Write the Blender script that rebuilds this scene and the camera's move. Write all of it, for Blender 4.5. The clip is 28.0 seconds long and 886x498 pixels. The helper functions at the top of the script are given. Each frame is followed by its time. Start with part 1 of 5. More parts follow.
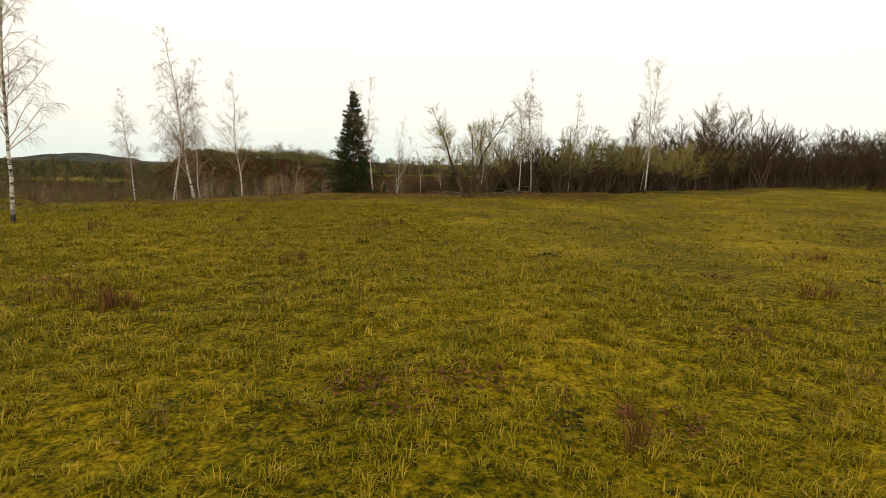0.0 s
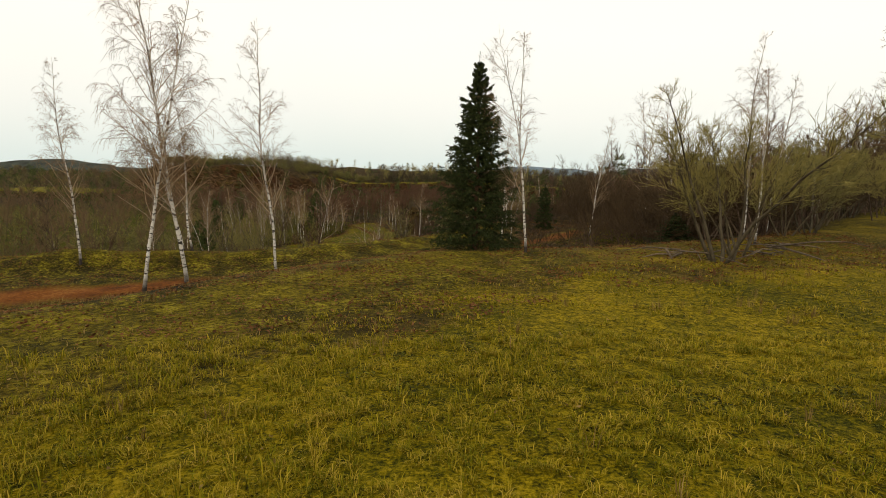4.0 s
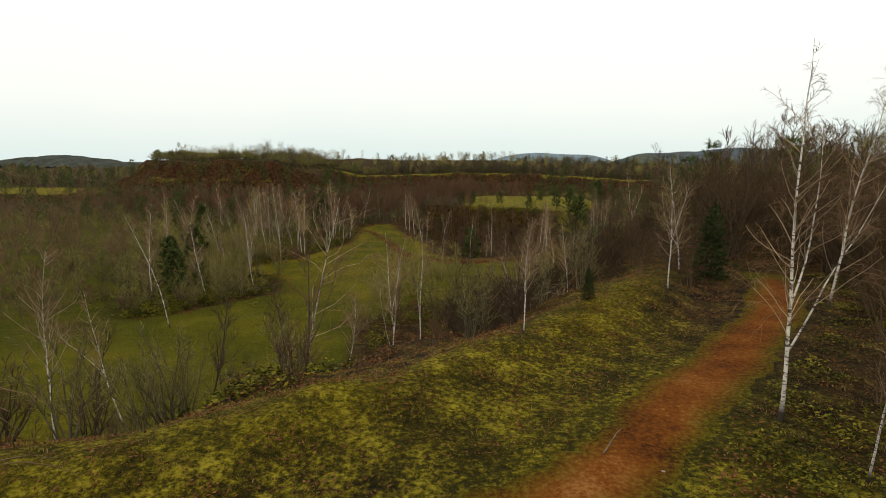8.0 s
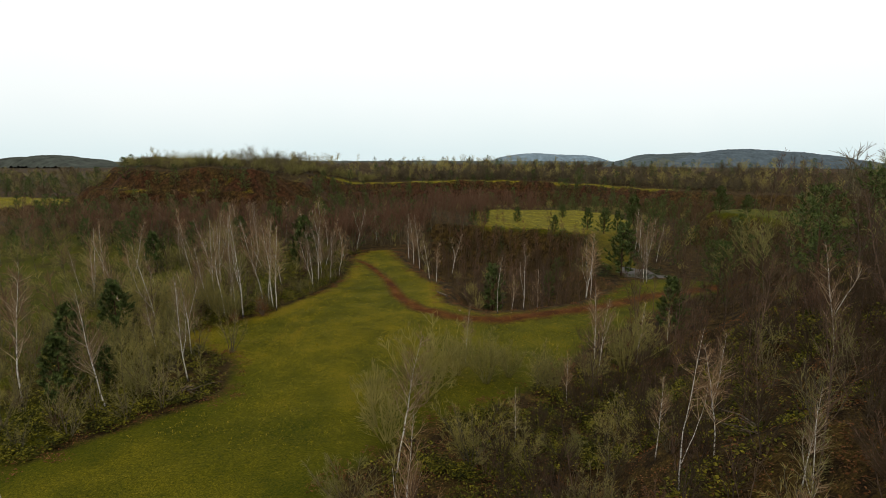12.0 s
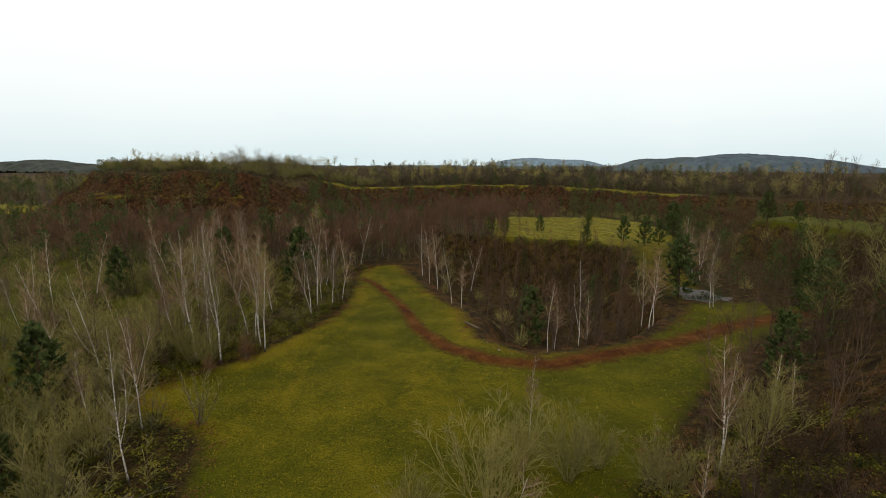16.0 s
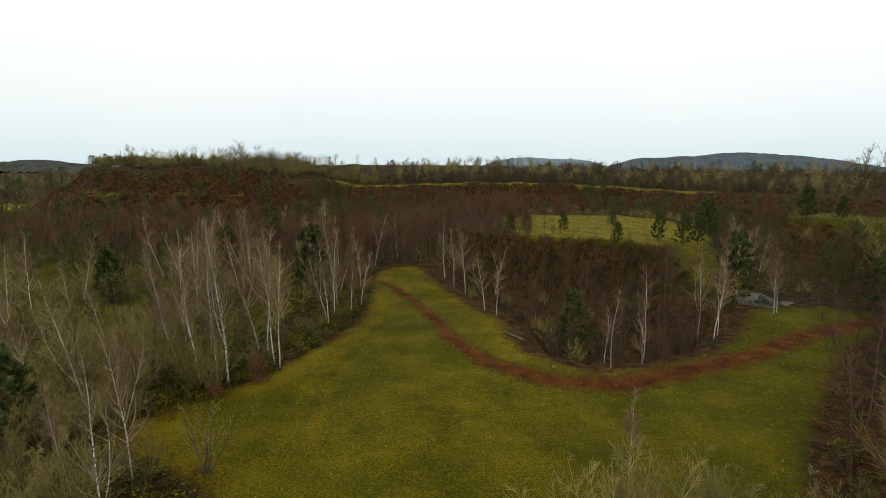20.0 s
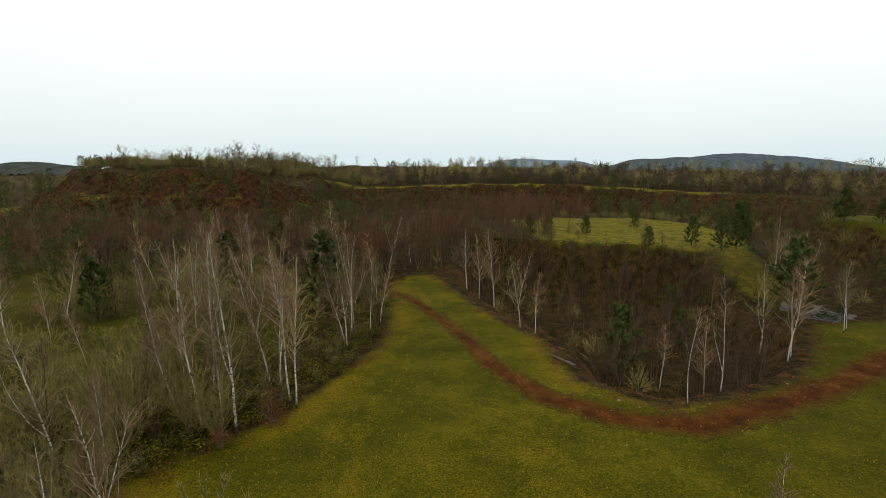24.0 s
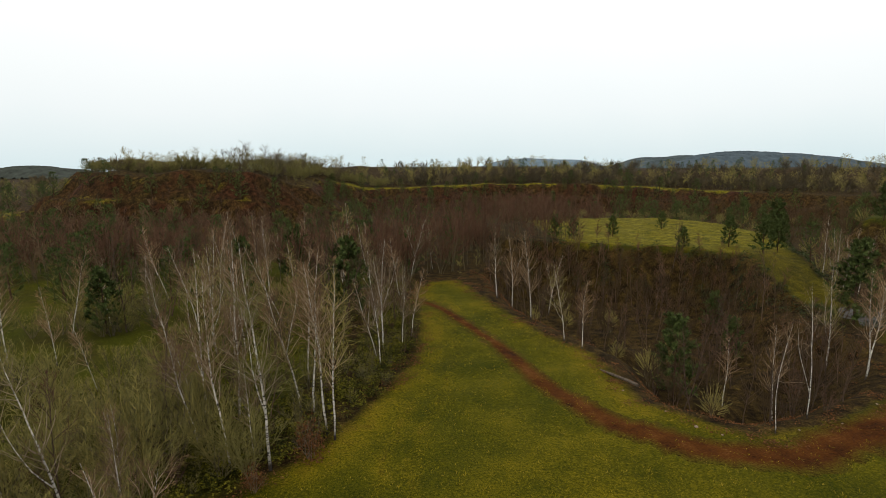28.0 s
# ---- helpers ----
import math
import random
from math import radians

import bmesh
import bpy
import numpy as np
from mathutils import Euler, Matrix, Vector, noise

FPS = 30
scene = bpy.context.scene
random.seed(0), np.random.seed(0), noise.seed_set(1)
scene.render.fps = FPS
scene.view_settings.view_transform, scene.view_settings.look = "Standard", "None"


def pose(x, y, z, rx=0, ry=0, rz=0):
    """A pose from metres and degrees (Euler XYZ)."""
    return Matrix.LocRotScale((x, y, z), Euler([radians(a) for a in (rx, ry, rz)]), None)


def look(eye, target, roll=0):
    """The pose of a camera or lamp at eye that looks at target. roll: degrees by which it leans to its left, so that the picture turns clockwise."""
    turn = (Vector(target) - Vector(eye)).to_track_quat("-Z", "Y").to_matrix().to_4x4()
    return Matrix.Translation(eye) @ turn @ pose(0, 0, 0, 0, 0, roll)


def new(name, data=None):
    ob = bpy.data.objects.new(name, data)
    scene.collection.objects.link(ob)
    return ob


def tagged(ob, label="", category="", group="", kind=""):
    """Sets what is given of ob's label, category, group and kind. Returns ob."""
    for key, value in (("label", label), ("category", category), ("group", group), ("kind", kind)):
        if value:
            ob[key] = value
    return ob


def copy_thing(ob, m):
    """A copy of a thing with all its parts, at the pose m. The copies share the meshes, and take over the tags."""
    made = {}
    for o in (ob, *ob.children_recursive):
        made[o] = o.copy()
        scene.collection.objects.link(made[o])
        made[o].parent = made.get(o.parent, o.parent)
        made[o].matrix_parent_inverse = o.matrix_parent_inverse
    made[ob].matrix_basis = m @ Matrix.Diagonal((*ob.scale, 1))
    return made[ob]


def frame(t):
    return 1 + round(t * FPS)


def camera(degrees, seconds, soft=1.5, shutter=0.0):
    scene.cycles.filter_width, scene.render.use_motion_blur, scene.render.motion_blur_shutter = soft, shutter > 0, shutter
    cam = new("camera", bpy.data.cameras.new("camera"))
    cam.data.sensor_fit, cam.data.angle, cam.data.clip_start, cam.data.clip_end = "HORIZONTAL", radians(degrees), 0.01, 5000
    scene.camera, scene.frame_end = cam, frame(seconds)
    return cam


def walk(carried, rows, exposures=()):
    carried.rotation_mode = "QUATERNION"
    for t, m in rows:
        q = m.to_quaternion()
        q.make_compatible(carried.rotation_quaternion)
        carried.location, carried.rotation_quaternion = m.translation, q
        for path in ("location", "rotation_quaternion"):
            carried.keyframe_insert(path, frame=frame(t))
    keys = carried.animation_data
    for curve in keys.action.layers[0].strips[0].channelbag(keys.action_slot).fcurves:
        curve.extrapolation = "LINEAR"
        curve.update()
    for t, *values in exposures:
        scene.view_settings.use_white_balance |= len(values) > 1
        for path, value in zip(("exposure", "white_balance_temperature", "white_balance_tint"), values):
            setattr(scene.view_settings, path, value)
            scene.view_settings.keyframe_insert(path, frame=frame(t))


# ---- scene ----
cam = camera(78.0, 28.0, soft=0.85)
PATH = [
    (0, (-0.574, 3.017, 2.09), (-0.67, 4.992, 1.792), 1.4),
    (0.5, (-1.838, 4.936, 2.42), (-1.938, 6.911, 2.125), 1.6),
    (1, (-3.512, 7.083, 2.689), (-3.596, 9.06, 2.396), 1.7),
    (1.5, (-5.253, 9.423, 2.741), (-5.319, 11.401, 2.453), 1.8),
    (2, (-6.822, 11.574, 2.771), (-6.876, 13.552, 2.481), 1.8),
    (2.5, (-8.503, 13.995, 2.621), (-8.54, 15.975, 2.344), 1.7),
    (3, (-9.734, 16.296, 2.7), (-9.764, 18.277, 2.425), 1.5),
    (3.5, (-10.419, 18.908, 2.854), (-10.446, 20.889, 2.58), 1.5),
    (5.5, (-11.175, 30.488, 3.755), (-11.24, 32.461, 3.433), -0.6),
    (6, (-11.857, 32.957, 3.871), (-11.922, 34.93, 3.547), -0.5),
    (6.5, (-12.595, 35.346, 3.958), (-12.659, 37.318, 3.627), -0.8),
    (7, (-13.462, 37.823, 3.762), (-13.52, 39.796, 3.443), -0.1),
    (7.5, (-14.324, 40.38, 3.765), (-14.389, 42.353, 3.445), 0.0),
    (8, (-15.116, 43.027, 4.077), (-15.177, 45.0, 3.754), 0.0),
    (8.5, (-15.767, 45.663, 4.449), (-15.825, 47.635, 4.123), 0.1),
    (9, (-16.488, 48.742, 4.86), (-16.54, 50.714, 4.53), 0.2),
    (9.5, (-16.898, 51.764, 5.024), (-16.952, 53.736, 4.695), 0.2),
    (10, (-17.083, 55.041, 5.323), (-17.14, 57.013, 4.994), -0.2),
    (10.5, (-17.426, 58.258, 5.829), (-17.482, 60.23, 5.497), -0.1),
    (11, (-17.721, 61.181, 6.289), (-17.777, 63.153, 5.959), -0.2),
    (11.5, (-18.102, 64.019, 6.656), (-18.155, 65.991, 6.327), 0.0),
    (12, (-18.538, 66.783, 6.801), (-18.588, 68.756, 6.477), 0.1),
    (12.5, (-18.837, 69.182, 7.04), (-18.888, 71.155, 6.716), 0.2),
    (13, (-19.157, 71.329, 7.154), (-19.212, 73.302, 6.833), 0.1),
    (13.5, (-19.453, 73.345, 7.225), (-19.512, 75.319, 6.905), 0.1),
    (15.5, (-22.413, 80.589, 6.382), (-22.443, 82.565, 6.075), 0.1),
    (16, (-22.944, 81.879, 6.173), (-22.976, 83.855, 5.866), 0.1),
    (16.5, (-23.439, 82.961, 5.918), (-23.473, 84.937, 5.612), 0.1),
    (17, (-24.025, 83.885, 5.658), (-24.056, 85.862, 5.354), -0.1),
    (17.5, (-24.638, 84.835, 5.409), (-24.664, 86.812, 5.106), -0.1),
    (18, (-25.151, 85.861, 5.245), (-25.172, 87.838, 4.943), -0.2),
    (18.5, (-25.597, 86.84, 5.136), (-25.616, 88.817, 4.832), -0.1),
    (19, (-26.083, 88.011, 5.021), (-26.1, 89.987, 4.718), -0.0),
    (19.5, (-26.666, 88.911, 4.946), (-26.684, 90.888, 4.642), -0.0),
    (20, (-27.235, 89.789, 4.93), (-27.254, 91.765, 4.623), 0.0),
    (20.5, (-27.783, 90.648, 4.803), (-27.801, 92.624, 4.5), -0.0),
    (21, (-28.293, 91.806, 4.772), (-28.31, 93.783, 4.469), -0.1),
    (21.5, (-28.781, 92.866, 4.647), (-28.793, 94.843, 4.345), -0.1),
    (23.5, (-30.504, 96.311, 4.651), (-30.506, 98.288, 4.348), -0.1),
    (24, (-30.991, 97.094, 4.666), (-30.992, 99.071, 4.364), -0.1),
    (24.5, (-31.523, 97.896, 4.669), (-31.523, 99.873, 4.366), -0.2),
    (25, (-32.053, 98.638, 4.748), (-32.052, 100.614, 4.442), -0.2),
    (25.5, (-32.557, 99.336, 4.667), (-32.556, 101.313, 4.364), -0.4),
    (26, (-33.05, 99.953, 4.64), (-33.049, 101.93, 4.339), -0.4),
    (26.5, (-33.508, 100.53, 4.618), (-33.509, 102.507, 4.318), -0.6),
    (27, (-33.855, 100.915, 4.577), (-33.859, 102.893, 4.282), -0.8),
    (27.5, (-34.201, 101.027, 4.63), (-34.204, 103.005, 4.336), -1.0),
    (28, (-34.334, 101.634, 4.549), (-34.343, 103.611, 4.248), -0.6),
]
walk(cam, [(t, look(eye, target, roll)) for t, eye, target, roll in PATH], [(0.0, 0.08, 7700, 12), (1.0, 0.1, 7700, 12), (3.0, -0.05, 7450, 11), (6.0, 0.02, 7350, 10), (9.0, 0.02, 6900, 9), (13.0, 0.0, 6650, 10), (28.0, -0.06, 6600, 10)])



# ---- light ----
SUN_EL, SUN_ROT = radians(32), radians(200)
world = bpy.data.worlds.new("overcast_sky")
scene.world = world
world.use_nodes = True
wn, wl = world.node_tree.nodes, world.node_tree.links
wn.clear()
w_out, w_bg = wn.new("ShaderNodeOutputWorld"), wn.new("ShaderNodeBackground")
w_sky = wn.new("ShaderNodeTexSky")
w_sky.sky_type = "NISHITA"
w_sky.sun_disc = False
w_sky.sun_elevation, w_sky.sun_rotation = SUN_EL, SUN_ROT
w_sky.air_density, w_sky.dust_density = 1.0, 4.0
w_gain = wn.new("ShaderNodeMix")
w_gain.data_type, w_gain.blend_type = "RGBA", "MULTIPLY"
w_gain.inputs[0].default_value = 1.0
w_gain.inputs[7].default_value = (0.1, 0.1, 0.1, 1)
w_cloud = wn.new("ShaderNodeMix")
w_cloud.data_type = "RGBA"
w_cloud.inputs[0].default_value = 0.86
# cloud deck: bright overhead, thinner and bluer towards the horizon
w_co, w_sep, w_ramp = wn.new("ShaderNodeTexCoord"), wn.new("ShaderNodeSeparateXYZ"), wn.new("ShaderNodeValToRGB")
w_ramp.color_ramp.elements[0].position, w_ramp.color_ramp.elements[0].color = 0.0, (0.84, 1.0, 1.04, 1)
w_ramp.color_ramp.elements[1].position, w_ramp.color_ramp.elements[1].color = 0.22, (1.2, 1.22, 1.21, 1)
w_mid = w_ramp.color_ramp.elements.new(0.09)
w_mid.color = (1.03, 1.1, 1.12, 1)
w_no, w_add = wn.new("ShaderNodeTexNoise"), wn.new("ShaderNodeMath")
w_no.inputs["Scale"].default_value, w_no.inputs["Detail"].default_value = 2.2, 5
w_add.operation = "MULTIPLY_ADD"
w_add.inputs[1].default_value = 0.10
w_shift = wn.new("ShaderNodeMath")
w_shift.operation = "SUBTRACT"
w_shift.inputs[1].default_value = 0.05
wl.new(w_co.outputs["Generated"], w_sep.inputs[0])
wl.new(w_co.outputs["Generated"], w_no.inputs["Vector"])
wl.new(w_no.outputs[0], w_add.inputs[0])
wl.new(w_sep.outputs["Z"], w_add.inputs[2])
wl.new(w_add.outputs[0], w_shift.inputs[0])
wl.new(w_shift.outputs[0], w_ramp.inputs[0])
wl.new(w_sky.outputs[0], w_gain.inputs[6])
wl.new(w_gain.outputs[2], w_cloud.inputs[6])
wl.new(w_ramp.outputs[0], w_cloud.inputs[7])
wl.new(w_cloud.outputs[2], w_bg.inputs["Color"])
w_bg.inputs["Strength"].default_value = 1.0
wl.new(w_bg.outputs[0], w_out.inputs[0])
sun = new("sun", bpy.data.lights.new("sun", "SUN"))
sun.data.energy, sun.data.angle, sun.data.color = 0.7, radians(14), (1.0, 0.95, 0.86)
sun.matrix_world = look((-60, -160, 105), (0, 0, 0))

# ---- terrain ----
EDGE = ((-200, -70), (-60, 12), (-23, 31), (-18, 36.5), (-11, 43.5), (-3, 46), (6, 50), (16, 60), (34, 80), (60, 108), (120, 170), (300, 215))
TRACK = ((-70, 26), (-40, 37.5), (-24, 45.5), (-19.8, 47.8), (-15.5, 50.2), (-12.1, 53), (-9.5, 56.3), (-6.4, 59.7), (-2.8, 64.2), (0.2, 69.2), (1.6, 72.5))
BERM = ((-200, -20), (-70, 38), (-40, 47.5), (-27, 51), (-21.3, 53.4), (-18.8, 55.3), (-16.4, 57.4), (-14, 59.6), (-11.2, 62.3), (-8.5, 65.2), (-5, 70), (-1.5, 77), (6, 91), (16, 106), (30, 125), (48, 150), (80, 190), (120, 212), (300, 245))
RING = ((-38.5, 169), (-36, 166.5), (-33, 160.5), (-29.6, 152.5), (-26.8, 142.2), (-23.6, 135.6), (-19.3, 132.2), (-13.8, 131.6), (-5.3, 135.7), (2.5, 140.2), (9.5, 145), (18, 149.5), (30, 155))
PIT = ((-20.3, 139.5), (-14.7, 134.9), (-9.4, 136.4), (-1, 141.2), (5.5, 150), (4.5, 163), (8, 180), (1.7, 187), (-6, 189), (-20, 197), (-29.5, 187), (-28, 168), (-23.6, 156), (-20, 149.5))
BENCH = ((-24, 198), (-6, 189.5), (2, 187), (8.5, 180), (7, 168), (9, 157), (14, 159), (14.5, 172), (18, 183), (25, 197), (27, 222), (18, 236), (-5, 238), (-27, 226))
BANK = ((-200, 236), (-152, 226), (-146, 240), (-158, 264), (-200, 270))
FIELD = ((43, 203), (50, 190), (53, 166), (68, 158), (80, 185), (80, 212), (62, 222))
CREST = ((-165, 900), (-153, 330), (-143, 265), (-135, 253), (-120, 243), (-86, 246), (-73, 260), (-76, 296), (-58, 317), (0, 321), (40, 311), (62, 290), (84, 262), (130, 246), (300, 268))
LAWN = ((-62, 76), (-46, 97), (-37.5, 108.5), (-39.5, 116), (-48.5, 121.5), (-46.8, 125.5), (-44.2, 129), (-41.5, 133), (-38.8, 140.5), (-37, 148), (-37, 158), (-38.2, 170), (-38.6, 176), (-36.5, 180), (-32.5, 181.5), (-30, 173), (-25, 156), (-21, 149), (-20.5, 139), (-15, 134), (-9, 135.5), (-1, 140.5), (6, 149), (10, 156), (20, 158), (28, 154), (13, 143), (5, 134), (-4, 123), (-13, 110), (-21, 104), (-25.5, 97), (-24.5, 86), (-30, 74), (-44, 66))


def ramp(a, b, v):
    s = np.clip((v - a) / (b - a), 0, 1)
    return s * s * (3 - 2 * s)


def line_gap(x, y, line):
    """Signed distance to an open line, positive to its left."""
    best, side = np.full(np.shape(x), 1e9), np.ones(np.shape(x))
    for (ax, ay), (bx, by) in zip(line, line[1:]):
        ux, uy = bx - ax, by - ay
        s = np.clip(((x - ax) * ux + (y - ay) * uy) / (ux * ux + uy * uy), 0, 1)
        d = np.hypot(x - ax - s * ux, y - ay - s * uy)
        cross = ux * (y - ay) - uy * (x - ax)
        near = d < best
        side = np.where(near, np.where(cross >= 0, 1.0, -1.0), side)
        best = np.where(near, d, best)
    return best * side


def inside(x, y, ring):
    """Signed distance to a closed outline, positive within."""
    best, odd = np.full(np.shape(x), 1e9), np.zeros(np.shape(x), bool)
    for (ax, ay), (bx, by) in zip(ring, ring[1:] + ring[:1]):
        ux, uy = bx - ax, by - ay
        s = np.clip(((x - ax) * ux + (y - ay) * uy) / (ux * ux + uy * uy), 0, 1)
        best = np.minimum(best, np.hypot(x - ax - s * ux, y - ay - s * uy))
        if by != ay:
            odd ^= ((ay > y) != (by > y)) & (x < ux * (y - ay) / uy + ax)
    return np.where(odd, best, -best)


WAVE_SETS = {}


def waves(x, y, size, seed):
    """Cheap smooth unevenness between about -1 and 1."""
    if (size, seed) not in WAVE_SETS:
        r = np.random.RandomState(seed)
        a, p, f = r.uniform(0, 6.28, 5), r.uniform(0, 6.28, 5), r.uniform(0.6, 1.6, 5) * 6.28 / size
        WAVE_SETS[size, seed] = tuple((float(np.cos(u) * w), float(np.sin(u) * w), float(v)) for u, v, w in zip(a, p, f))
    total = 0
    for cx, cy, p in WAVE_SETS[size, seed]:
        total = total + np.sin(x * cx + y * cy + p)
    return total / 3.2


def ground_z(x, y):
    x, y = np.asarray(x, float), np.asarray(y, float)
    edge, berm = line_gap(x, y, EDGE), line_gap(x, y, BERM)
    z = 0.12 * waves(x, y, 17, 1) + 0.05 * waves(x, y, 4.5, 2) - 0.35 * ramp(-8, -24, x) * ramp(10, 30, y) - 0.12 * ramp(-8, -18, x) * ramp(13, 23, y) * (1 - ramp(29, 40, y))
    z = z - 2.0 * ramp(-1.0, 9.5, edge)
    along = 0.75 + 0.3 * waves(x, y, 11, 3) + 0.12 * waves(x, y, 3.5, 4)
    z = z + along * np.exp(-(berm / 1.7) ** 2) * ramp(-200, -30, x) * (0.25 + 0.75 * ramp(2, -9, x))
    floor = -12.4 - 0.016 * (x + 25) + 0.12 * waves(x, y, 23, 5) + 0.05 * waves(x, y, 6, 6)
    slope = ramp(0.6, 21, berm + 1.2 * waves(x, y, 9, 7))
    z = z + (floor - z) * slope
    pit = inside(x, y, PIT)
    z = z - (4.6 + 0.5 * waves(x, y, 8, 8)) * ramp(0, 6.5, pit)
    bench = inside(x, y, BENCH)
    z = z + (-8.6 - 4.2 * ramp(180, 157, y) + 0.12 * waves(x, y, 9, 9) - z) * ramp(-3.0, 0.5, bench + 0.5 * waves(x, y, 5, 10)) * ramp(-2, 12, berm)
    bank = inside(x, y, BANK)
    z = z + (-7.6 + 0.3 * waves(x, y, 9, 14) - z) * ramp(-4, 0.5, bank + 0.8 * waves(x, y, 6, 15))
    field = inside(x, y, FIELD)
    z = z + (-6.2 - 0.05 * (x - 55) + 0.2 * waves(x, y, 9, 17) - z) * ramp(-5, 1, field)
    crest = line_gap(x, y, CREST)
    top = 3.4 * ramp(-60, -90, x) - 4.3 * ramp(-90, -60, x) + 1.4 * np.exp(-((x + 5) / 45) ** 2) - 1.0 * ramp(20, 70, x) + 0.4 * waves(x, y, 14, 11) + 0.8 * waves(x, y, 24, 16) * ramp(-55, -80, x)
    top = top + 6.2 * ramp(6, 80, crest) * ramp(-95, -60, x)
    rough = crest + 1.6 * waves(x, y, 13, 12) + 0.6 * waves(x, y, 4, 13)
    face = 0.55 * ramp(-13, -7.5, rough) + 0.45 * ramp(-6, 0, rough)
    z = z + (top - z) * face * ramp(0, 25, berm)
    away = np.hypot(x + 20, y - 150)
    return z + (-16 - z) * ramp(380, 900, away)

# ---- materials ----
def make_material(name, rough=0.9):
    m = bpy.data.materials.new(name)
    m.use_nodes = True
    n, l = m.node_tree.nodes, m.node_tree.links
    b = n["Principled BSDF"]
    b.inputs["Roughness"].default_value = rough
    b.inputs["Specular IOR Level"].default_value = 0.06
    return m, n, l, b


def noise_node(n, l, scale, detail=4.0, rough=0.6, stretch=None):
    co, t = n.new("ShaderNodeTexCoord"), n.new("ShaderNodeTexNoise")
    t.inputs["Scale"].default_value, t.inputs["Detail"].default_value, t.inputs["Roughness"].default_value = scale, detail, rough
    if stretch:
        mp = n.new("ShaderNodeMapping")
        mp.inputs["Scale"].default_value = stretch
        l.new(co.outputs["Object"], mp.inputs[0])
        l.new(mp.outputs[0], t.inputs["Vector"])
    else:
        l.new(co.outputs["Object"], t.inputs["Vector"])
    return t.outputs[0]


def ramp_node(n, l, value, stops):
    r = n.new("ShaderNodeValToRGB")
    e = r.color_ramp.elements
    while len(e) < len(stops):
        e.new(0.5)
    for k, (p, c) in enumerate(stops):
        e[k].position, e[k].color = p, (*c, 1)
    l.new(value, r.inputs[0])
    return r.outputs[0]


def mix_node(n, l, fac, a, b, how="MIX"):
    m = n.new("ShaderNodeMix")
    m.data_type, m.blend_type = "RGBA", how
    for sock, val in ((m.inputs[0], fac), (m.inputs[6], a), (m.inputs[7], b)):
        if isinstance(val, (int, float)):
            sock.default_value = val
        elif isinstance(val, tuple):
            sock.default_value = (*val, 1)
        else:
            l.new(val, sock)
    return m.outputs[2]


def math_node(n, l, op, a, b=0.0, c=0.0):
    m = n.new("ShaderNodeMath")
    m.operation = op
    for sock, val in zip(m.inputs, (a, b, c)):
        if isinstance(val, (int, float)):
            sock.default_value = val
        else:
            l.new(val, sock)
    return m.outputs[0]


def bump_node(n, l, b, height, strength, distance):
    k = n.new("ShaderNodeBump")
    k.inputs["Strength"].default_value, k.inputs["Distance"].default_value = strength, distance
    l.new(height, k.inputs["Height"])
    l.new(k.outputs[0], b.inputs["Normal"])


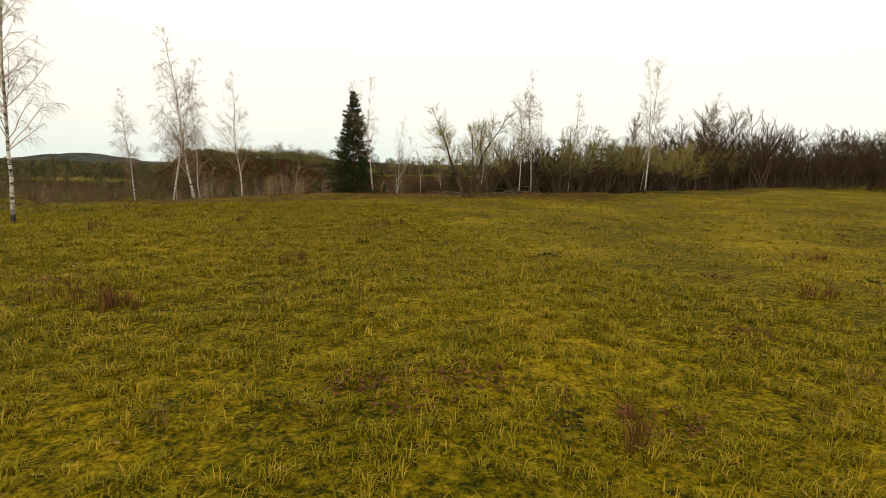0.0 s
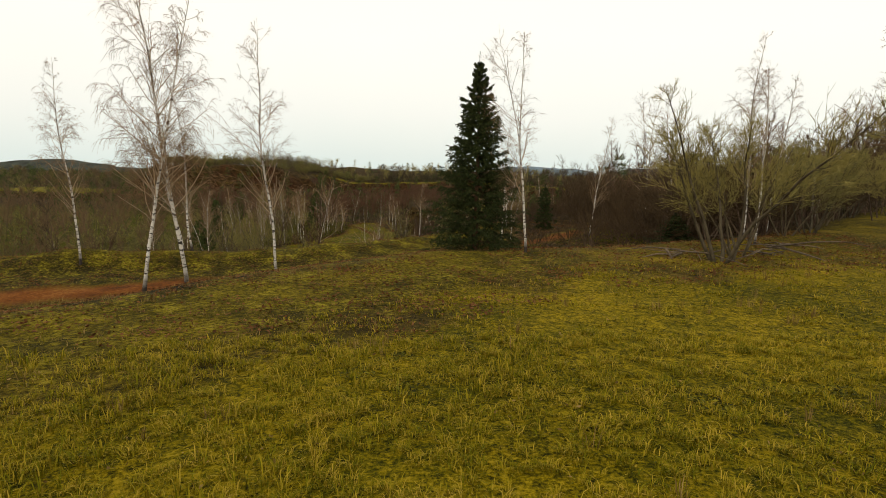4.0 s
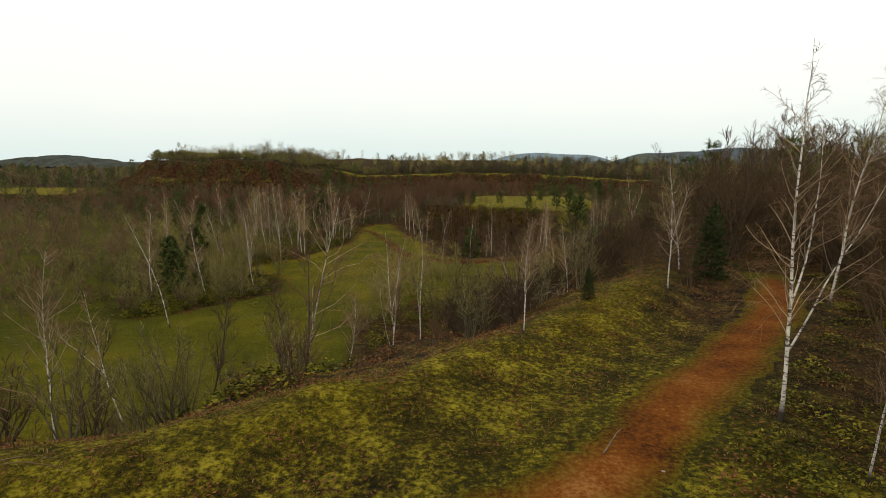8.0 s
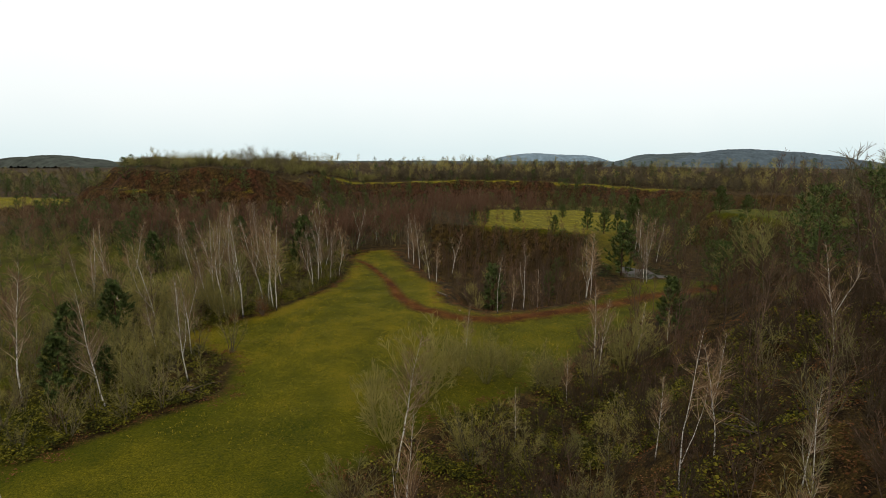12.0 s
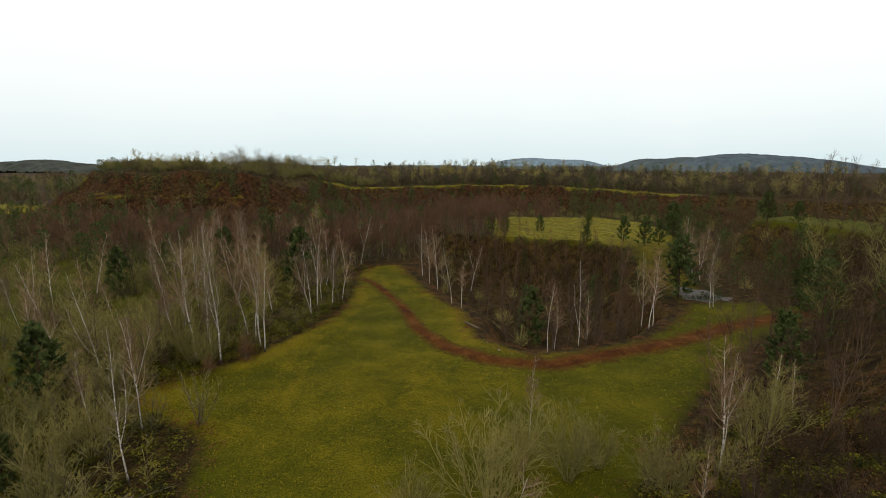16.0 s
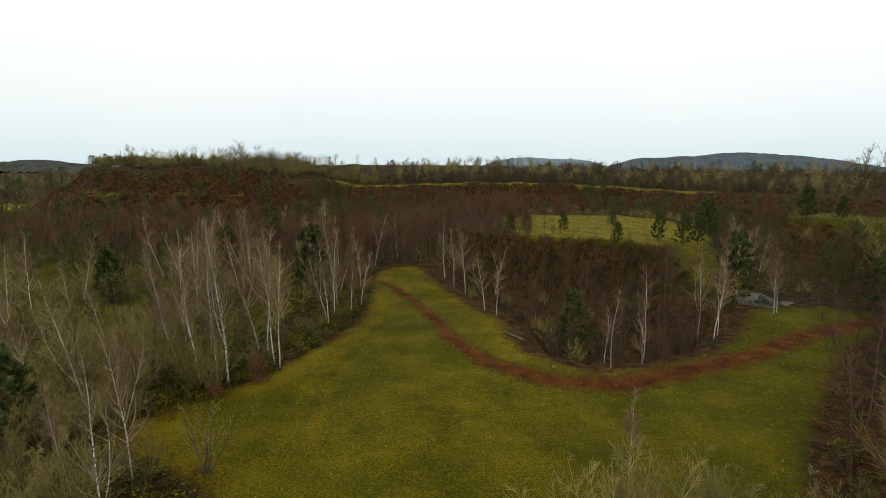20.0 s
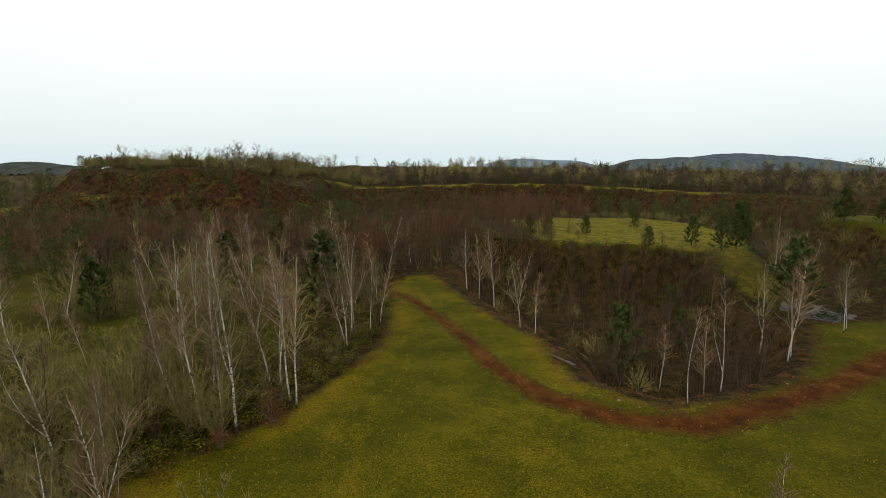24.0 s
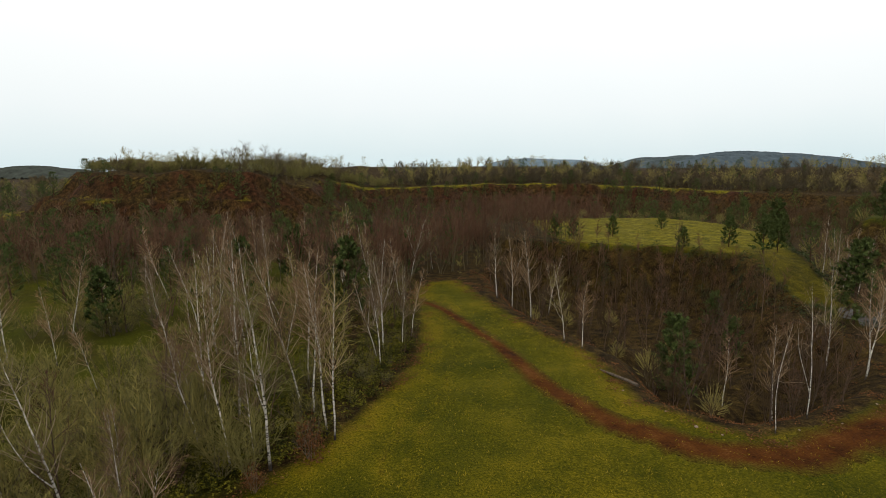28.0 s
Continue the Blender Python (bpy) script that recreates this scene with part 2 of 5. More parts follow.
def ground_material():
    m, n, l, b = make_material("meadow_and_earth", 0.95)
    at = n.new("ShaderNodeAttribute")
    at.attribute_name = "cover"
    sp = n.new("ShaderNodeSeparateColor")
    l.new(at.outputs["Color"], sp.inputs[0])
    earth, lawn, moss, dry = sp.outputs[0], sp.outputs[1], sp.outputs[2], at.outputs["Alpha"]
    big, mid, fine = noise_node(n, l, 0.16, 4), noise_node(n, l, 0.9, 5, 0.65), noise_node(n, l, 7.0, 6, 0.75)
    blade = noise_node(n, l, 22.0, 4, 0.7)
    mixed = math_node(n, l, "MULTIPLY_ADD", fine, 0.55, math_node(n, l, "MULTIPLY", mid, 0.45))
    turf = math_node(n, l, "ADD", math_node(n, l, "MULTIPLY_ADD", fine, 0.4, math_node(n, l, "MULTIPLY", blade, 0.4)), math_node(n, l, "MULTIPLY", big, 0.2))
    litter = ramp_node(n, l, mixed, ((0.40, (0.0058, 0.004, 0.002)), (0.48, (0.024, 0.014, 0.005)), (0.54, (0.047, 0.03, 0.0075)), (0.62, (0.10, 0.06, 0.017))))
    # darkest stops of grass and straw paint the shade between tufts
    grass = ramp_node(n, l, turf, ((0.38, (0.011, 0.0145, 0.0008)), (0.46, (0.032, 0.038, 0.0012)), (0.53, (0.057, 0.056, 0.002)), (0.62, (0.118, 0.098, 0.008))))
    straw = ramp_node(n, l, turf, ((0.41, (0.007, 0.005, 0.0004)), (0.465, (0.078, 0.058, 0.001)), (0.52, (0.195, 0.138, 0.003)), (0.58, (0.34, 0.235, 0.012))))
    green = ramp_node(n, l, mixed, ((0.40, (0.026, 0.022, 0.0015)), (0.47, (0.08, 0.066, 0.003)), (0.53, (0.145, 0.122, 0.006)), (0.62, (0.235, 0.19, 0.018))))
    red = ramp_node(n, l, mixed, ((0.40, (0.006, 0.0035, 0.002)), (0.47, (0.023, 0.0095, 0.0045)), (0.54, (0.05, 0.019, 0.008)), (0.63, (0.10, 0.046, 0.02))))

    def patch(mask, spread):
        wob = math_node(n, l, "MULTIPLY_ADD", math_node(n, l, "ADD", mid, math_node(n, l, "MULTIPLY", big, 0.6)), spread, -0.8 * spread)
        return ramp_node(n, l, math_node(n, l, "ADD", mask, wob), ((0.25, (0, 0, 0)), (0.75, (1, 1, 1))))

    tuft = ramp_node(n, l, math_node(n, l, "MULTIPLY_ADD", big, 0.35, math_node(n, l, "MULTIPLY_ADD", mid, 0.4, math_node(n, l, "MULTIPLY", fine, 0.25))), ((0.42, (0, 0, 0)), (0.56, (1, 1, 1))))
    sward = mix_node(n, l, math_node(n, l, "MULTIPLY", dry, math_node(n, l, "MULTIPLY_ADD", tuft, 0.5, 0.36)), grass, straw)
    col = mix_node(n, l, patch(lawn, 0.5), litter, sward)
    small = math_node(n, l, "MULTIPLY_ADD", math_node(n, l, "ADD", math_node(n, l, "MULTIPLY", fine, 1.1), math_node(n, l, "MULTIPLY", mid, 0.7)), 1.5, -1.32)
    mossy = ramp_node(n, l, math_node(n, l, "ADD", moss, small), ((0.3, (0, 0, 0)), (0.62, (1, 1, 1))))
    col = mix_node(n, l, mossy, col, green)
    col = mix_node(n, l, patch(earth, 0.7), col, red)
    l.new(col, b.inputs["Base Color"])
    bump_node(n, l, b, mixed, 0.9, 0.12)
    return m


def earth_material(name, brightness):
    m, n, l, b = make_material(name, 0.95)
    big, fine = noise_node(n, l, 0.5, 5, 0.6), noise_node(n, l, 9.0, 6, 0.75)
    v = math_node(n, l, "MULTIPLY_ADD", fine, 0.5, math_node(n, l, "MULTIPLY", big, 0.5))
    col = ramp_node(n, l, v, [(p, tuple(v * brightness for v in c)) for p, c in ((0.38, (0.034, 0.0115, 0.0026)), (0.46, (0.092, 0.028, 0.0045)), (0.54, (0.15, 0.048, 0.007)), (0.64, (0.25, 0.11, 0.03)))])
    at = n.new("ShaderNodeAttribute")
    at.attribute_name = "edge"
    worn = math_node(n, l, "MULTIPLY_ADD", math_node(n, l, "ADD", fine, big), 0.9, math_node(n, l, "ADD", at.outputs["Fac"], -0.9))
    turf = ramp_node(n, l, fine, ((0.4, (0.016, 0.014, 0.0012)), (0.52, (0.06, 0.05, 0.003)), (0.64, (0.11, 0.085, 0.008))))
    col = mix_node(n, l, ramp_node(n, l, worn, ((0.34, (0, 0, 0)), (0.92, (1, 1, 1)))), col, turf)
    l.new(col, b.inputs["Base Color"])
    bump_node(n, l, b, v, 0.8, 0.06)
    return m


def birch_bark():
    m, n, l, b = make_material("birch_bark", 0.75)
    band = noise_node(n, l, 3.2, 5, 0.72, (0.8, 0.8, 3.0))
    patchy = noise_node(n, l, 1.6, 4, 0.6)
    pale = ramp_node(n, l, patchy, ((0.3, (0.40, 0.36, 0.31)), (0.7, (0.68, 0.64, 0.58))))
    scars = ramp_node(n, l, band, ((0.42, (0, 0, 0)), (0.5, (1, 1, 1))))
    co, sx = n.new("ShaderNodeTexCoord"), n.new("ShaderNodeSeparateXYZ")
    l.new(co.outputs["Object"], sx.inputs[0])
    foot = ramp_node(n, l, math_node(n, l, "MULTIPLY_ADD", patchy, 0.35, math_node(n, l, "MULTIPLY", sx.outputs[2], 0.5)), ((0.28, (0, 0, 0)), (0.5, (1, 1, 1))))
    col = mix_node(n, l, math_node(n, l, "MULTIPLY", scars, foot), (0.045, 0.036, 0.03), pale)
    l.new(col, b.inputs["Base Color"])
    bump_node(n, l, b, band, 0.6, 0.02)
    return m


def plain_bark(name, dark, light, scale=6.0):
    m, n, l, b = make_material(name, 0.9)
    v = noise_node(n, l, scale, 5, 0.7, (1, 1, 0.35))
    info = n.new("ShaderNodeObjectInfo")
    col = ramp_node(n, l, v, ((0.3, dark), (0.7, light)))
    tone = ramp_node(n, l, info.outputs["Random"], ((0.0, (0.72, 0.74, 0.78)), (1.0, (1.25, 1.18, 1.1))))
    l.new(mix_node(n, l, 1.0, col, tone, "MULTIPLY"), b.inputs["Base Color"])
    bump_node(n, l, b, v, 0.5, 0.02)
    return m


def leafy(name, stops, rough=0.75, clump=0.4, size=1.1):
    m, n, l, b = make_material(name, rough)
    geo = n.new("ShaderNodeNewGeometry")
    v = noise_node(n, l, size, 3)
    mixv = math_node(n, l, "MULTIPLY_ADD", geo.outputs["Random Per Island"], 1 - clump, math_node(n, l, "MULTIPLY", v, clump))
    l.new(ramp_node(n, l, mixv, stops), b.inputs["Base Color"])
    return m


GRAVEL = plain_bark("grey_gravel", (0.05, 0.048, 0.046), (0.13, 0.125, 0.12), 4.0)
GROUND, EARTH, DARKER_EARTH, BIRCH = ground_material(), earth_material("red_earth", 0.98), earth_material("darker_red_earth", 0.54), birch_bark()
BRANCH = plain_bark("pale_branch_bark", (0.19, 0.135, 0.085), (0.47, 0.37, 0.26))
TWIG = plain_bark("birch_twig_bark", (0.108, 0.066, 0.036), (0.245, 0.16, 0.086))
# darker copy of the twig bark, woodland shade put into its colour
SHADED_TWIG = plain_bark("shaded_twig_bark", (0.036, 0.024, 0.013), (0.092, 0.063, 0.034))
RUDDY = plain_bark("ruddy_twig_bark", (0.058, 0.032, 0.019), (0.15, 0.085, 0.052))
OLIVE = plain_bark("willow_twig_bark", (0.12, 0.108, 0.032), (0.305, 0.265, 0.09))
GREYBARK = plain_bark("willow_stem_bark", (0.055, 0.047, 0.025), (0.165, 0.14, 0.085))
MUTED = plain_bark("plateau_twig_bark", (0.055, 0.044, 0.026), (0.145, 0.116, 0.066))
WILLOWBARK = plain_bark("old_willow_bark", (0.035, 0.027, 0.016), (0.12, 0.10, 0.065))
BROWN = plain_bark("conifer_bark", (0.035, 0.022, 0.014), (0.10, 0.06, 0.035))
DARKBARK = plain_bark("dark_wood_bark", (0.045, 0.03, 0.021), (0.135, 0.094, 0.065))
DEAD = plain_bark("dead_wood", (0.05, 0.037, 0.026), (0.19, 0.15, 0.11))
SPRUCE = leafy("spruce_needles", ((0.1, (0.012, 0.018, 0.008)), (0.5, (0.03, 0.042, 0.014)), (0.9, (0.08, 0.092, 0.03))))
PINE = leafy("pine_needles", ((0.1, (0.018, 0.027, 0.008)), (0.5, (0.05, 0.07, 0.018)), (0.9, (0.115, 0.14, 0.04))))
BLADE = leafy("meadow_grass_blades", ((0.14, (0.04, 0.045, 0.003)), (0.34, (0.11, 0.108, 0.004)), (0.55, (0.22, 0.165, 0.008)), (0.85, (0.42, 0.285, 0.045))), 0.75, 0.55, 1.6)
STRAW = leafy("dead_grass_stalks", ((0.1, (0.07, 0.042, 0.012)), (0.5, (0.15, 0.095, 0.026)), (0.9, (0.30, 0.20, 0.075))))
MOSS = leafy("moss_cushions", ((0.1, (0.05, 0.044, 0.005)), (0.5, (0.115, 0.095, 0.010)), (0.9, (0.21, 0.165, 0.022))))
# clump noise paints lit mounds and dark gaps into the bramble colour
BRAMBLE = leafy("bramble_leaves", ((0.25, (0.008, 0.010, 0.0025)), (0.45, (0.035, 0.036, 0.005)), (0.58, (0.11, 0.10, 0.010)), (0.75, (0.24, 0.20, 0.02))), 0.75, 0.7, 0.75)
RUST = leafy("dead_leaves", ((0.1, (0.05, 0.022, 0.009)), (0.5, (0.11, 0.045, 0.016)), (0.9, (0.21, 0.10, 0.038))))
STONE = plain_bark("pale_stone", (0.12, 0.08, 0.06), (0.30, 0.24, 0.20), 3.0)


# ---- geometry kit ----
class Geo:
    """Vertices and faces gathered as arrays, turned into one mesh at the end."""

    def __init__(self):
        self.v, self.q, self.t, self.n = [], [], [], 0

    def add(self, v, q=None, t=None):
        v = np.asarray(v, float).reshape(-1, 3)
        if q is not None and len(q):
            self.q.append(np.asarray(q, int).reshape(-1, 4) + self.n)
        if t is not None and len(t):
            self.t.append(np.asarray(t, int).reshape(-1, 3) + self.n)
        self.v.append(v)
        self.n += len(v)

    def tube(self, pts, radii, sides=3):
        pts = np.asarray(pts, float)
        d = np.gradient(pts, axis=0)
        d /= np.linalg.norm(d, axis=1, keepdims=True) + 1e-9
        ref = np.array((0.31, 0.95, 0.05)) if abs(d[0, 2]) > 0.6 else np.array((0.05, 0.1, 1.0))
        u = np.cross(d, ref)
        u /= np.linalg.norm(u, axis=1, keepdims=True) + 1e-9
        w = np.cross(d, u)
        a = np.arange(sides) * 2 * np.pi / sides
        r = np.asarray(radii, float)[:, None, None]
        ring = pts[:, None] + r * (np.cos(a)[None, :, None] * u[:, None] + np.sin(a)[None, :, None] * w[:, None])
        k = len(pts)
        i = np.arange(k - 1)[:, None] * sides + np.arange(sides)[None]
        j = np.arange(k - 1)[:, None] * sides + (np.arange(sides)[None] + 1) % sides
        self.add(ring, np.stack((i, j, j + sides, i + sides), -1))

    def joined(self, other, m):
        """Adds other's geometry, moved by each 4x4 of the stack m."""
        v, q, t = other.arrays()
        vh = np.c_[v, np.ones(len(v))]
        for one in m:
            self.add(vh @ one.T[:, :3], q, t)

    def arrays(self):
        v = np.concatenate(self.v)
        q = np.concatenate(self.q) if self.q else np.zeros((0, 4), int)
        t = np.concatenate(self.t) if self.t else np.zeros((0, 3), int)
        return v, q, t

    def mesh(self, name, material, smooth=False):
        v, q, t = self.arrays()
        me = bpy.data.meshes.new(name)
        me.vertices.add(len(v))
        me.vertices.foreach_set("co", v.ravel().astype(np.float32))
        me.loops.add(len(q) * 4 + len(t) * 3)
        me.loops.foreach_set("vertex_index", np.r_[q.ravel(), t.ravel()].astype(np.int32))
        me.polygons.add(len(q) + len(t))
        me.polygons.foreach_set("loop_start", np.r_[np.arange(len(q)) * 4, len(q) * 4 + np.arange(len(t)) * 3].astype(np.int32))
        me.update(calc_edges=True)
        me.materials.append(material)
        if smooth:
            me.polygons.foreach_set("use_smooth", np.ones(len(me.polygons), bool))
        me.validate()
        return me


def mesh_of(name, pieces, smooth=False):
    """One mesh out of several (geometry, material) pairs."""
    g, index = Geo(), []
    qs = [len(p.arrays()[1]) for p, _ in pieces]
    ts = [len(p.arrays()[2]) for p, _ in pieces]
    for p, _ in pieces:
        g.add(*p.arrays())
    me = g.mesh(name, pieces[0][1], smooth)
    for _, mat in pieces[1:]:
        me.materials.append(mat)
    index = np.r_[np.repeat(np.arange(len(qs)), qs), np.repeat(np.arange(len(ts)), ts)]
    if len(index) == len(me.polygons):
        me.polygons.foreach_set("material_index", index.astype(np.int32))
    return me


def part(name, mesh, parent, label=""):
    ob = new(name, mesh)
    ob.parent = parent
    return tagged(ob, label)


def thing(name, label, category, group="", kind=""):
    return tagged(new(name), label, category, group, kind)


def unit(v):
    return v / (np.linalg.norm(v) + 1e-9)


def bent(rng, start, way, length, steps, lift=0.0, wander=0.15):
    """A wandering line of points from start; lift turns it up (or down) along its length."""
    pts, p, d = [np.array(start, float)], np.array(start, float), unit(np.array(way, float))
    for k in range(steps):
        d = unit(d + rng.normal(0, wander, 3) + np.array((0, 0, lift)))
        p = p + d * length / steps
        pts.append(p)
    return np.array(pts)


def at_part(pts, s):
    f = s * (len(pts) - 1)
    k = min(int(f), len(pts) - 2)
    return pts[k] + (pts[k + 1] - pts[k]) * (f - k), unit(pts[k + 1] - pts[k])


def side_way(rng, d, angle):
    """A direction that leaves d by the angle, to any side."""
    r = rng.normal(0, 1, 3)
    side = unit(r - d * np.dot(r, d))
    return d * math.cos(angle) + side * math.sin(angle)


def birch(seed, height, limbs=26, fine=5, finest=3, lean=0.06, first=0.28, reach=0.30, droop=-0.12, forks=0, thick=1.0, sides=6, stout=1.0, steps=3, rise=0.10, slim=1.0, wander=0.05, spread=(0.5, 0.85), taper=0.6, gather=0.8, crook=0.11):
    """The trunk of a bare birch that stands at the origin, and its limbs, each as wood and twigs."""
    rng = np.random.RandomState(seed)
    trunk, made = Geo(), []
    r0 = (0.0075 * height + 0.012) * thick
    way = np.array((rng.normal(0, lean), rng.normal(0, lean), 1.0))
    stem = bent(rng, (0, 0, -0.25), way, height, 12, 0.02, wander)
    rad = np.linspace(1, 0.06, 13) ** 0.9 * r0
    rad[0] *= 1.35
    trunk.tube(stem, rad, sides)
    stems = [(stem, r0)]
    for k in range(forks):
        p, d = at_part(stem, rng.uniform(0.16, 0.5))
        s2 = bent(rng, p, side_way(rng, d, rng.uniform(0.3, 0.5)), height * rng.uniform(0.45, 0.6), 8, 0.14, 0.06)
        trunk.tube(s2, np.linspace(0.55, 0.05, 9) * r0, max(4, sides - 2))
        stems.append((s2, r0 * 0.6))
    for k in range(limbs):
        stem, rr = stems[k % len(stems)] if k > limbs * 0.5 else stems[0]
        s = first + (0.97 - first) * rng.uniform(0, 1) ** gather
        p, d = at_part(stem, s)
        big = height * reach * (1.04 - s) ** taper * rng.uniform(0.6, 1.15)
        limb = bent(rng, p, side_way(rng, d, rng.uniform(*spread)), big, 4, rise, crook)
        wood, twig = Geo(), Geo()
        wood.tube(limb, np.linspace(1, 0.35, 5) * (rr * 0.34 * slim * (1.1 - s) + 0.009 * stout), 3)
        for j in range(max(2, round(fine * min(1.0, 0.2 + 1.1 * big / (height * reach))))):
            a = rng.uniform(0.2, 1.0)
            p2, d2 = at_part(limb, a)
            l2 = big * rng.uniform(0.28, 0.55) * (1.25 - a * 0.5)
            tw = bent(rng, p2, side_way(rng, d2, rng.uniform(0.4, 0.8)), l2, steps, droop * 0.5, 0.14)
            twig.tube(tw, np.linspace(0.0085, 0.004, steps + 1) * stout, 3)
            for i in range(finest):
                p3, d3 = at_part(tw, rng.uniform(0.25, 1.0))
                t3 = bent(rng, p3, side_way(rng, d3, rng.uniform(0.3, 0.7)), l2 * rng.uniform(0.35, 0.7), steps - 1, droop * 2, 0.15)
                twig.tube(t3, np.linspace(0.006, 0.0025, steps) * stout, 3)
        made.append((wood, twig))
    return trunk, made


def gathered(made):
    wood, twig = Geo(), Geo()
    for a, b in made:
        wood.add(*a.arrays())
        twig.add(*b.arrays())
    return wood, twig


def bush(seed, height, stems=9, limbs=6, fine=4, spread=0.55, finest=0, stout=1.0, thick=1.0, low=0.22):
    """Stems and twigs of a bare many-stemmed willow or hazel."""
    rng = np.random.RandomState(seed)
    wood, twig = Geo(), Geo()
    for k in range(stems):
        a = k * 6.283 / stems + rng.uniform(-0.4, 0.4)
        tilt = rng.uniform(0.12, spread)
        base = np.array((math.cos(a), math.sin(a), 0)) * rng.uniform(0.03, 0.05 * height)
        stem = bent(rng, base - (0, 0, 0.2), (math.cos(a) * tilt, math.sin(a) * tilt, 1), height * rng.uniform(0.65, 1.0), 7, 0.03, 0.10)
        wood.tube(stem, np.linspace(1, 0.15, 8) * (0.006 * height + 0.014) * thick, 4)
        for j in range(limbs):
            s = rng.uniform(low, 0.98)
            p, d = at_part(stem, s)
            big = height * rng.uniform(0.16, 0.34) * (1.25 - s)
            limb = bent(rng, p, side_way(rng, d, rng.uniform(0.35, 0.85)), big, 3, 0.08, 0.15)
            wood.tube(limb, np.linspace(1, 0.3, 4) * 0.012 * stout, 3)
            for i in range(fine):
                p2, d2 = at_part(limb, rng.uniform(0.15, 1.0))
                tw = bent(rng, p2, side_way(rng, d2, rng.uniform(0.3, 0.8)), big * rng.uniform(0.35, 0.75), 2, 0.05, 0.15)
                twig.tube(tw[::2] if not finest else tw, np.linspace(0.008, 0.0035, 2 if not finest else 3) * stout, 3)
                for h in range(finest):
                    p3, d3 = at_part(tw, rng.uniform(0.2, 1.0))
                    twig.tube(bent(rng, p3, side_way(rng, d3, rng.uniform(0.3, 0.8)), big * rng.uniform(0.15, 0.35), 1, 0.0, 0.1), (0.006, 0.003), 3)
    return wood, twig


def needles(geo, rng, pts, count, length, width, out=0.9):
    """Single needles (slim wedges) set all round a shoot."""
    pts = np.asarray(pts)
    s = rng.uniform(0, 1, count) * (len(pts) - 1)
    k = np.minimum(s.astype(int), len(pts) - 2)
    base = pts[k] + (pts[k + 1] - pts[k]) * (s - k)[:, None]
    d = pts[k + 1] - pts[k]
    d = d / (np.linalg.norm(d, axis=1, keepdims=True) + 1e-9)
    side = rng.normal(0, 1, (count, 3))
    side -= d * (side * d).sum(1, keepdims=True)
    side /= np.linalg.norm(side, axis=1, keepdims=True) + 1e-9
    tip = base + (d * 0.75 + side * out) * (length * rng.uniform(0.7, 1.2, count))[:, None]
    w = np.cross(d, side) * width
    v = np.stack((base - w, base + w, tip), 1)
    geo.add(v, None, np.arange(count * 3).reshape(-1, 3))


def spruce(seed, height, whorls=38, shoots=15, leaf=22, per=10):
    """Trunk and whorls of boughs, each whorl as wood and needles."""
    rng = np.random.RandomState(seed)
    trunk, made = Geo(), []
    trunk.tube(bent(rng, (0, 0, -0.3), (0, 0, 1), height * 1.02, 10, 0.05, 0.012), np.linspace(1, 0.05, 11) * 0.015 * height, 8)
    for w in range(whorls):
        s = 0.015 + 0.965 * (w / whorls)
        size = height * 0.272 * (1 - s) ** 0.92 * (0.82 + 0.18 * min(1, s * 6)) + 0.05
        n = per if s < 0.75 else 6
        wood, needle = Geo(), Geo()
        for k in range(n):
            a = k * 6.283 / n + w * 1.3 + rng.uniform(-0.3, 0.3)
            up = -0.30 + 0.75 * s + rng.uniform(-0.14, 0.14)
            big = size * rng.uniform(0.55, 1.2)
            limb = bent(rng, (0, 0, s * height), (math.cos(a), math.sin(a), up), big, 6, 0.055, 0.05)
            wood.tube(limb, np.linspace(1, 0.25, 7) * (0.005 + 0.008 * (1 - s)), 3)
            needles(needle, rng, limb[2:], leaf, 0.11, 0.013)
            for j in range(shoots):
                f = rng.uniform(0.25, 1.0)
                p, d = at_part(limb, f)
                flat = unit(np.cross(d, (0, 0, 1))) * (1 if j % 2 else -1)
                way = d * 0.8 + flat * 0.7 + np.array((0, 0, rng.uniform(-0.55, 0.1)))
                shoot = bent(rng, p, way, big * rng.uniform(0.2, 0.42) * (1.25 - f * 0.6), 3, -0.12, 0.08)
                needles(needle, rng, shoot, leaf, 0.085, 0.015)
        made.append((wood, needle))
    needles(made[-1][1], rng, np.array(((0, 0, height * 0.93), (0, 0, height * 1.03))), 70, 0.12, 0.01)
    return trunk, made


def pine(seed, height, whorls=9, per=6, leaf=34):
    rng = np.random.RandomState(seed)
    trunk, wood, leaves = Geo(), Geo(), Geo()
    trunk.tube(bent(rng, (0, 0, -0.3), (0, 0, 1), height, 8, 0.05, 0.02), np.linspace(1, 0.1, 9) * 0.02 * height, 6)
    for w in range(whorls):
        s = 0.08 + 0.87 * w / (whorls - 1)
        for k in range(per):
            a = k * 6.283 / per + w * 0.9 + rng.uniform(-0.4, 0.4)
            big = height * 0.42 * (1.05 - s) ** 0.6 * min(1, 0.6 + 2 * s) * rng.uniform(0.6, 1.15)
            limb = bent(rng, (0, 0, s * height), (math.cos(a), math.sin(a), 0.2 + 0.5 * s), big, 4, 0.10, 0.1)
            wood.tube(limb, np.linspace(1, 0.3, 5) * 0.02, 3)
            for j in range(5):
                p, d = at_part(limb, rng.uniform(0.35, 1.0))
                shoot = bent(rng, p, side_way(rng, d, rng.uniform(0.3, 0.9)), 0.10 * height * rng.uniform(0.5, 1), 2, 0.15, 0.1)
                needles(leaves, rng, shoot, leaf, 0.045 * height, 0.007 * height, 0.9)
    return trunk, wood, leaves

